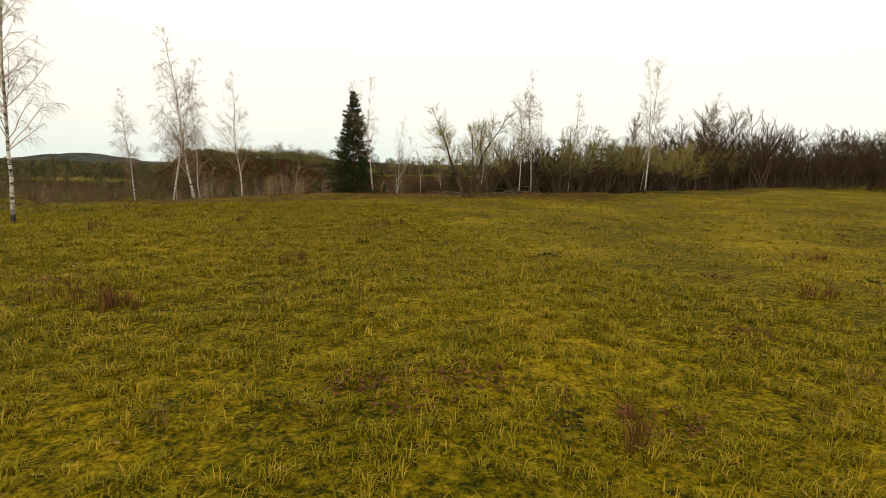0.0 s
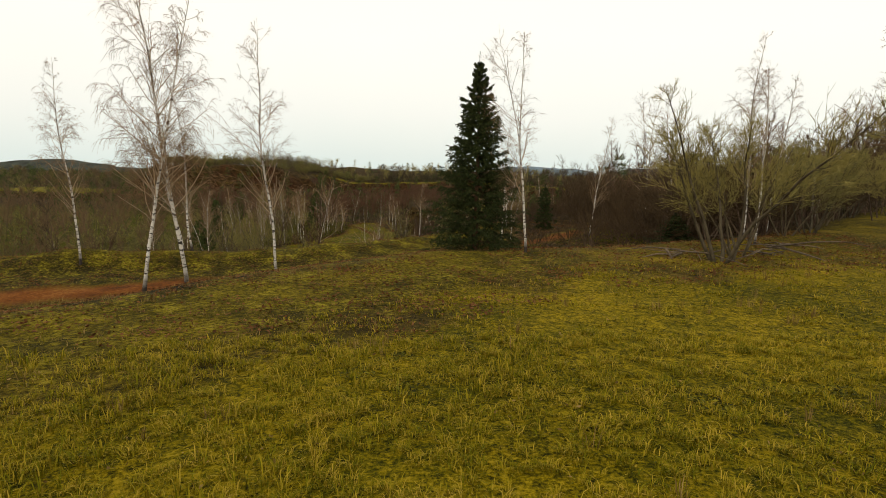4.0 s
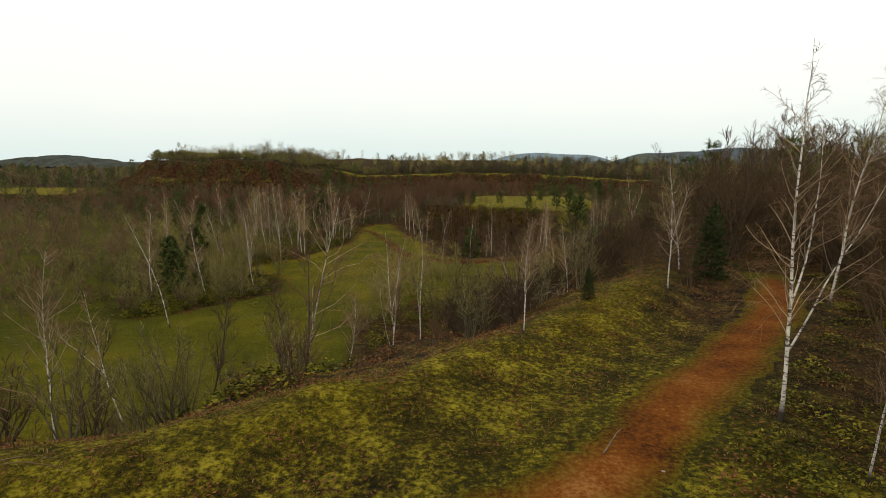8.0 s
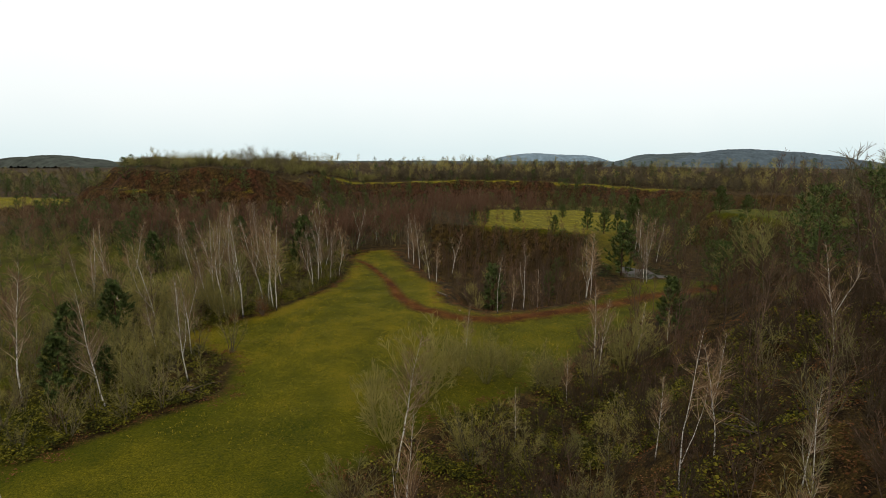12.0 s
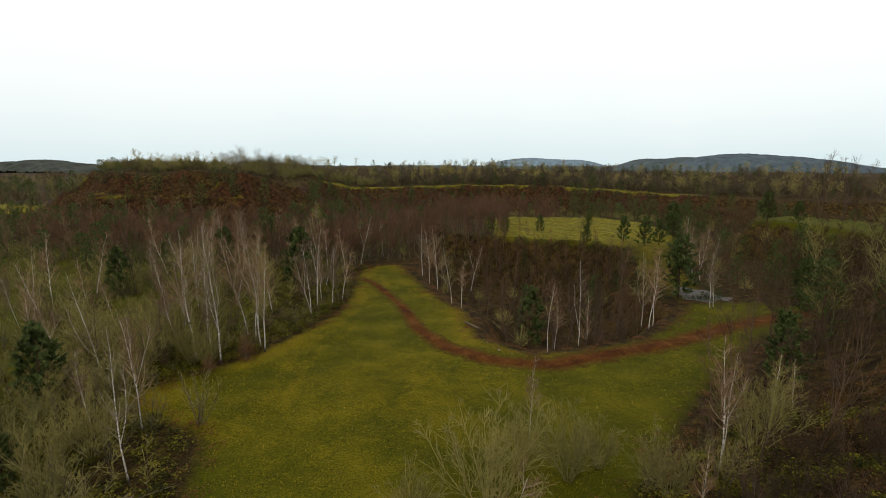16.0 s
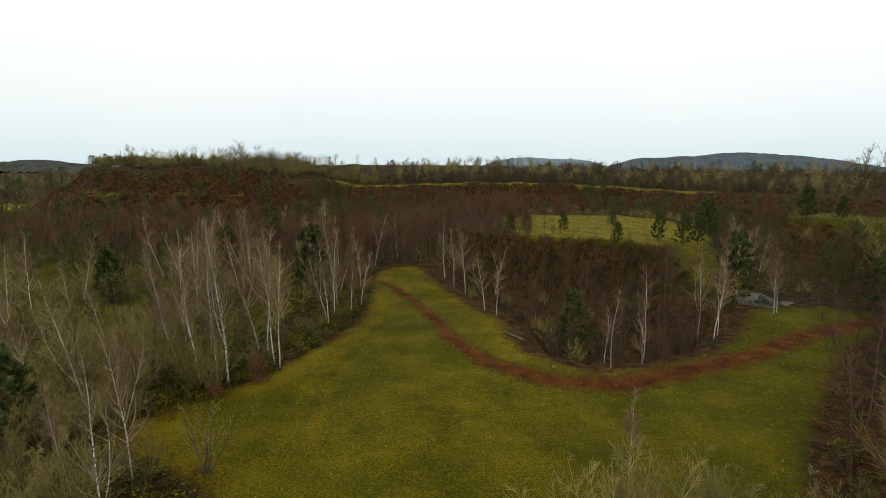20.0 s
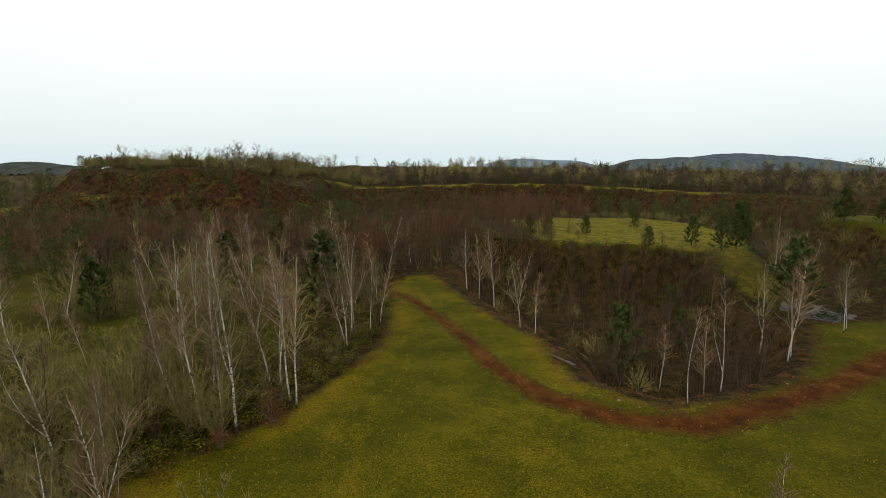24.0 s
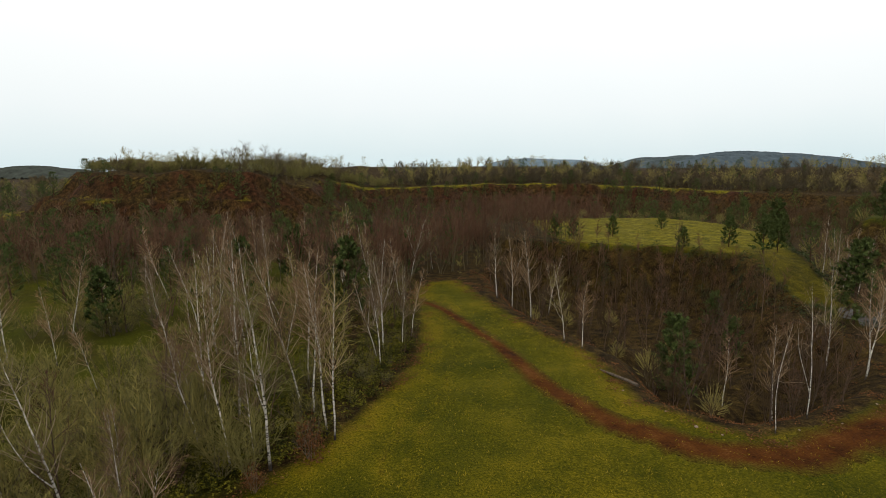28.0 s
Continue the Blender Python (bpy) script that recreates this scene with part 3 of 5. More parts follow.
# ---- the ground ----
def spans(*pieces):
    out = []
    for a, b, step in pieces:
        out.append(np.arange(a, b, step))
    return np.concatenate(out)


WHEEL = ((-36.5, 120), (-37.3, 131), (-35.6, 139.9), (-34.4, 148), (-34.3, 156), (-34, 163), (-35.5, 172))


def build_ground():
    far = 60 * 1.32 ** np.arange(0, 16)
    gx = np.r_[-200 - far[::-1], spans((-200, -62, 2.4), (-62, 34, 0.6), (34, 150, 2.4)), 150 + far]
    gy = np.r_[-40 - far[::-1], spans((-40, -6, 2.4), (-6, 164, 0.6), (164, 345, 1.6), (345, 420, 3)), 420 + far]
    x, y = np.meshgrid(gx, gy)
    z = ground_z(x, y)
    nx, ny = len(gx), len(gy)
    g = Geo()
    i = (np.arange(ny - 1)[:, None] * nx + np.arange(nx - 1)[None]).ravel()
    g.add(np.stack((x, y, z), -1), np.stack((i, i + 1, i + 1 + nx, i + nx), -1))
    me = g.mesh("ground", GROUND, True)
    x, y, z = x.ravel(), y.ravel(), z.ravel()
    edge, berm, crest, pit = line_gap(x, y, EDGE), line_gap(x, y, BERM), line_gap(x, y, CREST), inside(x, y, PIT)
    lawn, bench = inside(x, y, LAWN), inside(x, y, BENCH)
    track, ring = np.abs(line_gap(x, y, TRACK)), np.abs(line_gap(x, y, RING))
    earth = np.maximum(0.5 * (1 - ramp(0.2, 1.6, track)), 0.55 * (1 - ramp(0.3, 2.2, ring)))
    earth = np.maximum(earth, (0.52 + 0.2 * waves(x, y, 16, 61) + 0.16 * waves(x, y, 5, 64) + 0.16 * np.sin(z * 2.3 + waves(x, y, 20, 65))) * ramp(-15, -11, crest) * (1 - ramp(-0.6, 1.0, crest)) * ramp(110, 50, x))
    earth = np.maximum(earth, 0.14 * ramp(-3.2, -1.5, bench) * (1 - ramp(-0.5, 0.3, bench)))
    meadow = 1 - ramp(-9.5, -3, edge + 1.5 * waves(x, y, 6, 62))
    rough = ramp(-11, -4, edge) * (1 - ramp(-1, 4, edge))
    grass = np.maximum(np.maximum(meadow, 0.55 * rough), ramp(-1.5, 1.5, lawn))
    grass = np.maximum(grass, (0.9 - 0.34 * ramp(188, 178, y)) * ramp(-1, 1, bench) * ramp(-17, -11, x))
    grass = np.maximum(grass, (0.66 + 0.24 * waves(x, y, 9, 63)) * ramp(22, 30, berm) * ramp(-43, -47, x) * ramp(212, 186, y))
    grass = np.maximum(grass, 0.5 * np.exp(-(berm / 3.2) ** 2) * ramp(2, -6, x) * ramp(-70, -40, x))
    grass = np.maximum(grass, 0.42 * ramp(0, 4, edge) * (1 - ramp(-1, 2, berm)) * ramp(-1, -9, x) * ramp(-60, -40, x))
    strip = ramp(-1.2, 0.4, crest) * (1 - ramp(3, 6, crest)) * ramp(-80, -68, x) * ramp(75, 60, x)
    strip = np.maximum(strip, ramp(-0.5, 1, inside(x, y, BANK)))
    field = ramp(-1, 1, inside(x, y, FIELD))
    grass = np.maximum(grass, np.maximum(0.8 * strip, field))
    moss = 0.3 * ramp(-8, -4, edge) * (1 - ramp(3, 9, berm)) * ramp(-70, -30, x) * ramp(-3, -10, x) * (1 - 0.35 * ramp(60, 66, y))
    moss = np.maximum(moss, 0.3 * np.exp(-(berm / 2.2) ** 2) * ramp(-8, -16, x))
    moss = np.maximum(moss, (0.5 + 0.24 * waves(x, y, 7, 68) + 0.16 * waves(x, y, 2.6, 69)) * ramp(0, 2, bench) * ramp(178, 190, y) * (1 - ramp(20, 34, x)) * ramp(-17, -11, x))
    moss = np.maximum(moss, np.maximum(0.7 * strip, 0.16 * field))
    ledge = np.clip(np.sin(z * 1.55 + 1.2 * waves(x, y, 26, 66)) + 0.5 * waves(x, y, 7, 67) - 0.55, 0, 1) * ramp(-15, -11, crest) * (1 - ramp(-0.6, 1.0, crest)) * ramp(-40, -60, x)
    moss = np.maximum(moss, 0.55 * ledge)
    earth = earth * (1 - 0.6 * ledge)
    patchy = 0.3 * np.exp(-((x + 27) / 7) ** 2 - ((y - 124) / 9) ** 2)
    wheel = np.exp(-((np.abs(line_gap(x, y, WHEEL)) - 0.8) / 0.45) ** 2)
    earth = np.maximum(earth, 0.3 * wheel)
    margin = np.exp(-((lawn - 0.6) / 2.0) ** 2) * ramp(112, 120, y) * (1 - ramp(-14, -6, x))
    earth = np.maximum(earth, 0.27 * margin)
    dry = np.clip(0.55 * margin + meadow * 1.0 + (0.2 + patchy + 0.35 * wheel) * ramp(-1, 5, lawn) + 0.45 * ramp(0, 2, bench) + 0.8 * rough + 0.45 * np.exp(-(berm / 3.2) ** 2) * ramp(2, -6, x), 0, 1)
    layer = me.attributes.new("cover", "FLOAT_COLOR", "POINT")
    layer.data.foreach_set("color", np.stack((earth, grass, moss, dry), -1).astype(np.float32).ravel())
    return tagged(new("ground", me), "rolling old quarry ground with meadow, moss and leaf litter", "ground", kind="structure")


build_ground()


def path_strip(name, line, width, label, soil, lift=0.035, start=1.0, grow=(10, 55)):
    """A worn earth track laid along the line, with ragged edges."""
    line = np.array(line, float)
    seg = np.r_[0, np.cumsum(np.hypot(*np.diff(line, axis=0).T))]
    s = np.arange(0, seg[-1], 0.35)
    smooth = np.stack([np.interp(s, seg, line[:, k]) for k in (0, 1)], -1)
    for _ in range(30):
        smooth[1:-1] = (smooth[:-2] + 2 * smooth[1:-1] + smooth[2:]) / 4
    d = np.gradient(smooth, axis=0)
    d /= np.linalg.norm(d, axis=1, keepdims=True)
    side = np.stack((-d[:, 1], d[:, 0]), -1)
    rng = np.random.RandomState(5)
    half = width / 2 * (1 + 0.16 * waves(s, s * 0, 9, 31) + 0.09 * rng.normal(0, 1, len(s)))
    half2 = width / 2 * (1 + 0.16 * waves(s, s * 0, 7, 32) + 0.09 * rng.normal(0, 1, len(s)))
    thin = start + (1 - start) * ramp(*grow, s)
    half, half2 = half * thin, half2 * thin
    cols = np.linspace(-1, 1, 9)
    off = np.where(cols[None] < 0, cols[None] * half[:, None], cols[None] * half2[:, None])
    p = smooth[:, None] + side[:, None] * off[..., None]
    crown = lift * (1 - np.abs(cols[None]) ** 4) - 0.02 * np.exp(-((np.abs(cols[None]) - 0.5) / 0.15) ** 2)
    z = ground_z(p[..., 0], p[..., 1]) + crown - 0.012 * (np.abs(cols[None]) == 1)
    n = len(s)
    i = (np.arange(n - 1)[:, None] * 9 + np.arange(8)[None]).ravel()
    g = Geo()
    g.add(np.concatenate((p, z[..., None]), -1), np.stack((i + 9, i + 10, i + 1, i), -1))
    me = g.mesh(name, soil, True)
    ends = np.minimum(ramp(0, 4, s), ramp(0, 4, s[-1] - s))[:, None]
    me.attributes.new("edge", "FLOAT", "POINT").data.foreach_set("value", (1 - (1 - np.abs(cols)[None]) * ends).astype(np.float32).ravel())
    return tagged(new(name, me), label, "path", kind="structure")


path_strip("path_terrace", TRACK, 2.4, "bare red earth track along the mossy terrace", EARTH, start=1.75, grow=(56, 66))
path_strip("path_valley", RING, 4.3, "curving bare red earth track round the sunken wood", DARKER_EARTH, start=0.35)


def hill(name, label, cx, cy, length, height, depth, base=-16, rough=1.0, seed=1, tint=(0.02, 0.03, 0.035), power=1.9):
    """A far wooded ridge, its crown broken by the tops of trees."""
    m, n, l, b = make_material(name + "_woods", 1.0)
    v = noise_node(n, l, 0.035, 6, 0.7)
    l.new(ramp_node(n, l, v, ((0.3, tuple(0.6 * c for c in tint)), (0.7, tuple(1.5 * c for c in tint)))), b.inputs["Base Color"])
    r = np.random.RandomState(seed)
    u, w = np.linspace(-1, 1, 480), np.linspace(-1, 1, 13)
    uu, ww = np.meshgrid(u, w)
    prof = np.clip(1 - np.abs(uu) ** power, 0, 1) * (0.93 + 0.07 * waves(uu * 10, ww * 0, 9, seed))
    z = base + (height - base) * prof * np.clip(1 - ww ** 2, 0, 1) ** 0.5
    # rounded tree tops, about nine metres across
    wide = length / 9
    cell = (uu + 1) * 0.5 * wide + 0.37 * np.arange(13)[:, None]
    tops = r.uniform(0.15, 1, int(wide) + 8)[cell.astype(int)] * np.sqrt(np.clip(1 - (2 * (cell % 1) - 1) ** 2, 0, 1))
    z = z + rough * tops * (prof > 0.05)
    g = Geo()
    i = (np.arange(12)[:, None] * 480 + np.arange(479)[None]).ravel()
    g.add(np.stack((cx + uu * length / 2, cy + ww * depth / 2, z), -1), np.stack((i, i + 1, i + 481, i + 480), -1))
    return tagged(new(name, g.mesh(name, m)), label, "hill", kind="structure")


# no air volume: distance haze is mixed into the blue-grey hill tints
hill("backdrop_far_hill", "flat-topped hill on the horizon, painted hazy blue-grey", 455, 3000, 640, 36, 500, rough=2.5, seed=3, tint=(0.13, 0.175, 0.205), power=4)
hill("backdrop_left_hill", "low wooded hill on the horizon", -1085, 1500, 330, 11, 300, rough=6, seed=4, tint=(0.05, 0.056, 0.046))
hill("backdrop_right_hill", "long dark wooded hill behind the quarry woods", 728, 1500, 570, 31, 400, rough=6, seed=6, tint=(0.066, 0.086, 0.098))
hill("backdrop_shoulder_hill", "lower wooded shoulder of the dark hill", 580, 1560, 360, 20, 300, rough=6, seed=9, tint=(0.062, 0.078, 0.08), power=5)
hill("backdrop_ridge", "wooded ridge closing the horizon", 100, 2300, 4200, -2, 300, rough=5, seed=7, tint=(0.06, 0.07, 0.06))
hill("backdrop_south_ridge", "wooded ridge behind the meadow", 0, -900, 3000, 16, 200, rough=5, seed=8, tint=(0.03, 0.035, 0.025))


# ---- trees ----
def stand(x, y, turn=0.0, size=1.0, tilt=(0, 0), z=None):
    m = pose(x, y, float(ground_z(x, y)) if z is None else z, tilt[0], tilt[1], 0) @ Matrix.Rotation(turn, 4, "Z")
    return m @ Matrix.Scale(size, 4)


def tree_kit(name, label, category, pieces, group=""):
    """One tree as an Empty with its parts, waiting to be copied."""
    root = thing(name, label, category, group)
    for pname, layers in pieces:
        part(pname, mesh_of(pname, layers, True), root)
    return root


def put(kit, x, y, turn=0.0, size=1.0, tilt=(0, 0), label="", group=""):
    ob = copy_thing(kit, stand(x, y, turn, 1.0, tilt))
    ob.scale = (size, size, size)
    return tagged(ob, label, "", group)


def birch_kit(name, label, seed, bark=None, mats=None, split=False, **kw):
    trunk, made = birch(seed, **kw)
    wood_mat, twig_mat = mats or (BRANCH, TWIG)
    pieces = [("trunk", ((trunk, bark or BIRCH),))]
    if split:
        pieces += [("limb", ((a, wood_mat), (b, twig_mat))) for a, b in made]
    else:
        a, b = gathered(made)
        pieces.append(("crown", ((a, wood_mat), (b, twig_mat))))
    return tree_kit(name, label, "tree", pieces)


def spruce_kit(label, seed, height, **kw):
    trunk, made = spruce(seed, height, **kw)
    return tree_kit("spruce_tree", label, "tree", [("trunk", ((trunk, BROWN),))] + [("bough_whorl", ((a, BROWN), (b, SPRUCE))) for a, b in made])


def discard(kit):
    for o in (*kit.children_recursive, kit):
        bpy.data.objects.remove(o)


# birches at the meadow's edge: x, y, height, twist, lean
tall = [birch_kit("birch_tree", "slender bare white-barked birch with drooping twigs", 11 + k, height=10.0, limbs=60, fine=9, finest=5, steps=4, reach=0.235, droop=-0.3, rise=0.05, slim=0.7, stout=0.62, thick=0.72, wander=0.04, spread=(0.55, 0.95), taper=0.7, gather=1.0, first=0.24, sides=8, lean=0.02, split=True) for k in range(3)]
light = [birch_kit("birch_tree", "young bare birch with a thin open crown", 21 + k, height=10.0, limbs=52, fine=8, finest=4, steps=4, reach=0.235, droop=-0.18, rise=0.07, slim=0.7, stout=0.62, thick=0.66, wander=0.045, spread=(0.55, 0.95), taper=0.7, gather=1.0, first=0.24, sides=7, lean=0.02, forks=k, split=True) for k in range(3)]
for kit, x, y, h, turn, tilt in (
        (tall[1], -20.2, 41.0, 12.8, 0.4, (0, -5)), (tall[0], -20.8, 39.2, 10.9, 2.0, (0, 1)), (light[0], -17.9, 43.9, 10.9, 2.7, (0, -5)),
        (tall[2], -29.4, 48.7, 10.2, 3.0, (0, 1)), (tall[1], -25.3, 52.1, 9.9, 5.0, (0, -4)), (light[2], -25.9, 52.4, 8.6, 1.9, (0, -8)), (tall[2], -17.6, 22.5, 12.0, 5.0, (0, -2)), (light[1], -7.8, 43.1, 8.9, 0.0, (0, -6)),
        (tall[0], 29.8, 79.6, 14.5, 1.4, (0, 0)), (light[0], 31.4, 80.5, 12, 2.4, (0, 2)), (light[1], 5.7, 68.0, 13.0, 4.4, (0, -3)),
        (light[0], 0.3, 65.7, 10.0, 0.8, (0, 3)), (light[0], 8.4, 69.2, 12.2, 3.4, (0, -2)), (light[2], -7.7, 55.1, 9.0, 5.4, (0, 3)), (light[1], -7.5, 52.6, 4.2, 2.2, (0, 6)),
        (tall[2], 4.5, 50.5, 10.5, 3.0, (0, 0)), (light[1], 15.5, 55.0, 13.0, 1.0, (0, 1)), (light[0], 8.5, 55.5, 10.0, 0.3, (0, 0)), (tall[0], 18.5, 66.5, 11.0, 0.9, (0, 0)), (light[1], 3.2, 47, 8.5, 0.3, (0, 0))):
    put(kit, x, y, turn, h / 10, tilt, group="birches along the meadow edge")

SPRUCE_KIT = spruce_kit("dark green spruce with branches down to the ground", 3, 7.6)
YOUNG_KIT = spruce_kit("small young spruce in the mossy grass", 5, 2.4, whorls=14, shoots=6, leaf=16, per=7)
put(SPRUCE_KIT, -9.7, 45.2, 0.3, 1.06)
put(YOUNG_KIT, 2.2, 53.6, 2.0, 1.0).scale = (2.3, 2.3, 0.85)
put(YOUNG_KIT, -2.6, 70.2, 1.0, 1.6, label="narrow dark spruce beside the red track")
put(YOUNG_KIT, -10.2, 63.6, 4.0, 0.5, label="knee-high spruce sapling on the berm")

wl_geo = [bush(31 + k, 6.5, stems=11, limbs=11, fine=7, spread=0.65, stout=1.5) for k in range(2)]
near_geo = [bush(36 + k, 6.5, stems=5, limbs=22, fine=8, spread=0.6, finest=3, stout=0.85, thick=1.2, low=0.36) for k in range(2)]
spiky_geo = [bush(46 + k, 6.5, stems=15, limbs=12, fine=5, spread=0.8, stout=2.0, thick=1.0) for k in range(2)]
WILLOW = [tree_kit("willow_bush", "bare many-stemmed willow with yellowish twigs", "bush", (("stem_clump", ((a, GREYBARK),)), ("crown", ((b, OLIVE),)))) for a, b in wl_geo]
SPIKY_WILLOW = [tree_kit("willow_bush", "wide bare willow of stiff pale olive stems", "bush", (("stem_clump", ((a, OLIVE),)), ("crown", ((b, OLIVE),)))) for a, b in spiky_geo]
EDGE_WILLOW = [tree_kit("willow_bush", "crooked dark-stemmed willow with sparse yellowish twigs", "bush", (("stem_clump", ((a, WILLOWBARK),)), ("crown", ((b, OLIVE),)))) for a, b in near_geo]
for k, (x, y, s) in enumerate(((-0.8, 41.8, 1.2), (0.6, 43.4, 0.85), (8.7, 51.7, 1.05), (6.9, 50.9, 0.8), (12.5, 57.2, 1.1), (15.2, 60.4, 0.95), (18.5, 64, 1.15), (23, 69, 1.1), (27, 74, 1.2), (20, 60, 0.9), (33, 80, 1.2))):
    put(EDGE_WILLOW[k % 2], x, y, k * 1.1, s, group="willows along the meadow edge")

# smaller kinds that are repeated through the woods
MID, DUSKY = [], []
for k in range(5):
    MID.append(birch_kit("birch_tree", "bare white-stemmed birch with pale upright branches", 51 + k, mats=(BRANCH, OLIVE if k == 1 else TWIG), height=10.0, limbs=42, fine=8, finest=2, steps=2, crook=0.16, stout=1.3, thick=0.74, slim=1.1, reach=(0.27, 0.24, 0.31)[k % 3], droop=0.02, rise=0.10, sides=6, forks=(0, 1, 0, 1, 0)[k], first=0.3, lean=0.0, wander=0.04, spread=(0.55, 0.95), taper=0.55, gather=0.95))
for k in range(4):
    DUSKY.append(birch_kit("birch_tree", "bare dark-stemmed young birch of the quarry wood", 151 + k, DARKBARK, (DARKBARK, RUDDY if k % 2 else SHADED_TWIG), height=10.0, limbs=26, fine=6, finest=1, steps=2, stout=1.9, thick=0.85, reach=0.30, droop=0.03, rise=0.12, taper=0.6, spread=(0.5, 0.9), sides=5, forks=k % 3, first=0.2, lean=0.06))
ALDER = []
for k in range(3):
    a, b = bush(71 + k, 5.0, stems=8, limbs=8, fine=4, spread=0.5, stout=1.7)
    ALDER.append(tree_kit("shrub", "bare olive-brown shrub with many thin stems", "shrub", (("stem_clump", ((a, GREYBARK),)), ("crown", ((b, OLIVE),)))))
RUSSET = []
for k in range(2):
    a, b = bush(81 + k, 4.0, stems=8, limbs=8, fine=4, spread=0.5, stout=1.7)
    RUSSET.append(tree_kit("shrub", "bare reddish-brown thicket shrub", "shrub", (("stem_clump", ((a, DARKBARK),)), ("crown", ((b, RUDDY),)))))
PINES = []
for k in range(3):
    a, b, d = pine(91 + k, 6.0)
    PINES.append(tree_kit("pine_tree", "dark green young pine with dense needles", "tree", (("trunk", ((a, BROWN),)), ("crown", ((b, BROWN), (d, PINE))))))

# trees that stand out: x, y, height, lean
def row_of_birches(first, rows):
    for k, (x, y, h, lean) in enumerate(rows):
        put(MID[(first + k) % 5], x, y, 1.7 * k + first, h / 10, (0, lean), group="birches of the quarry wood")


row_of_birches(0, ((-48.1, 135.8, 12.4, 1), (-50.3, 135.7, 11.8, 2), (-43.4, 136.5, 11.7, 1), (-44.4, 137.4, 11.3, -3), (-39.9, 145.9, 9.4, 2), (-38.5, 151.0, 8.0, 3), (-44.2, 129.9, 13.4, -1), (-46.3, 129.7, 11.4, -2)))
row_of_birches(1, ((-41.3, 133.3, 11.2, 1), (-41.9, 133.9, 11.4, -8), (-52.3, 148.6, 10.5, 2), (-70.7, 145.0, 10, -1), (-67.0, 145.4, 7, -6), (-51.4, 124.0, 10.2, -6), (-46.6, 115.5, 6.5, -8), (-44.1, 116.7, 9.2, -3)))
row_of_birches(2, ((0.4, 145.0, 10.2, 2), (1.2, 145.8, 9.0, 8), (-27.7, 170.7, 9.6, -2), (-25.0, 160.2, 10.2, -5), (-22.9, 152.8, 8.2, -3), (-21.7, 150.7, 6.6, 3), (-26.4, 165.5, 9.5, 0)))
row_of_birches(3, ((-35.8, 74.0, 9.0, -20), (-51.6, 105.2, 11.4, -5), (-9.1, 72.9, 4.4, -6), (-4.2, 70.1, 5.6, -3), (-22.2, 97.5, 9.4, 8)))
row_of_birches(4, ((10.2, 95.0, 5.5, -3), (-21.0, 89.6, 8.2, 4), (-6.6, 83.8, 4.6, 2), (-9.5, 80.3, 4.2, 5), (1.5, 95.0, 6.8, 1), (-6.3, 113.5, 8.8, 6), (-5.5, 86.0, 4.2, 5)))
row_of_birches(5, ((-45.0, 105.1, 9.8, -9), (-41.5, 110.7, 9.5, -9), (-3.9, 96.8, 5.6, 3), (-5.5, 115.0, 7.2, 14), (-17.6, 116.8, 6.0, 4), (-48.7, 123.7, 6.5, -2), (2.0, 151.9, 10.5, 4), (-13.0, 60.4, 3.9, 3), (-6.3, 65.9, 5.6, -3)))
# thin birches of the slope, bare up to a high open crown: x, y, height, leans
SLENDER = [birch_kit("birch_tree", "thin bare birch with a high open crown", 171 + k, height=10.0, limbs=19, fine=7, finest=3, steps=3, crook=0.22, stout=0.9, thick=0.55, slim=0.9, reach=0.32, droop=0.0, rise=0.06, sides=6, forks=(0, 1)[k], first=0.46, lean=0.0, wander=0.045, spread=(0.5, 0.95), taper=0.6, gather=0.9) for k in range(2)]
for k, (x, y, h, lean, tip) in enumerate(((-23.8, 70.0, 15.3, 9, 20), (-17.1, 69.2, 7.0, 2, 0), (-10.3, 78.8, 4.8, 1, 0), (-19.9, 80.1, 11.5, 3, 0), (-43.2, 93.4, 12.4, -10, 0), (-8.5, 89.6, 8.2, -2, 0), (-13.3, 134.6, 7.8, -3, 0), (-9.7, 137.0, 9.6, 3, 0))):
    put(SLENDER[k % 2], x, y, 1.1 * k, h / 10, (tip, lean), group="birches on the quarry slope")
for k, (x, y, h) in enumerate(((-33.2, 75.0, 5.0), (-31.2, 72.2, 4.4), (-27.0, 74.2, 3.8), (-36.5, 72.6, 4.6), (-29.2, 78.0, 3.6))):
    put(DUSKY[k % 4], x, y, 1.9 * k, h / 10, (0, 6 - 3 * k), group="birches on the quarry slope")
for k, (x, y, h) in enumerate(((-17.6, 98.4, 3.4), (-14.3, 98.1, 3.6), (-11.4, 98.8, 3.2), (-8.4, 99.4, 3.6), (-5.4, 100.6, 3.0))):
    put(EDGE_WILLOW[k % 2], x, y, 2.1 * k, h / 6.5, label="small crooked dark willow at the foot of the slope", group="willows at the foot of the slope")
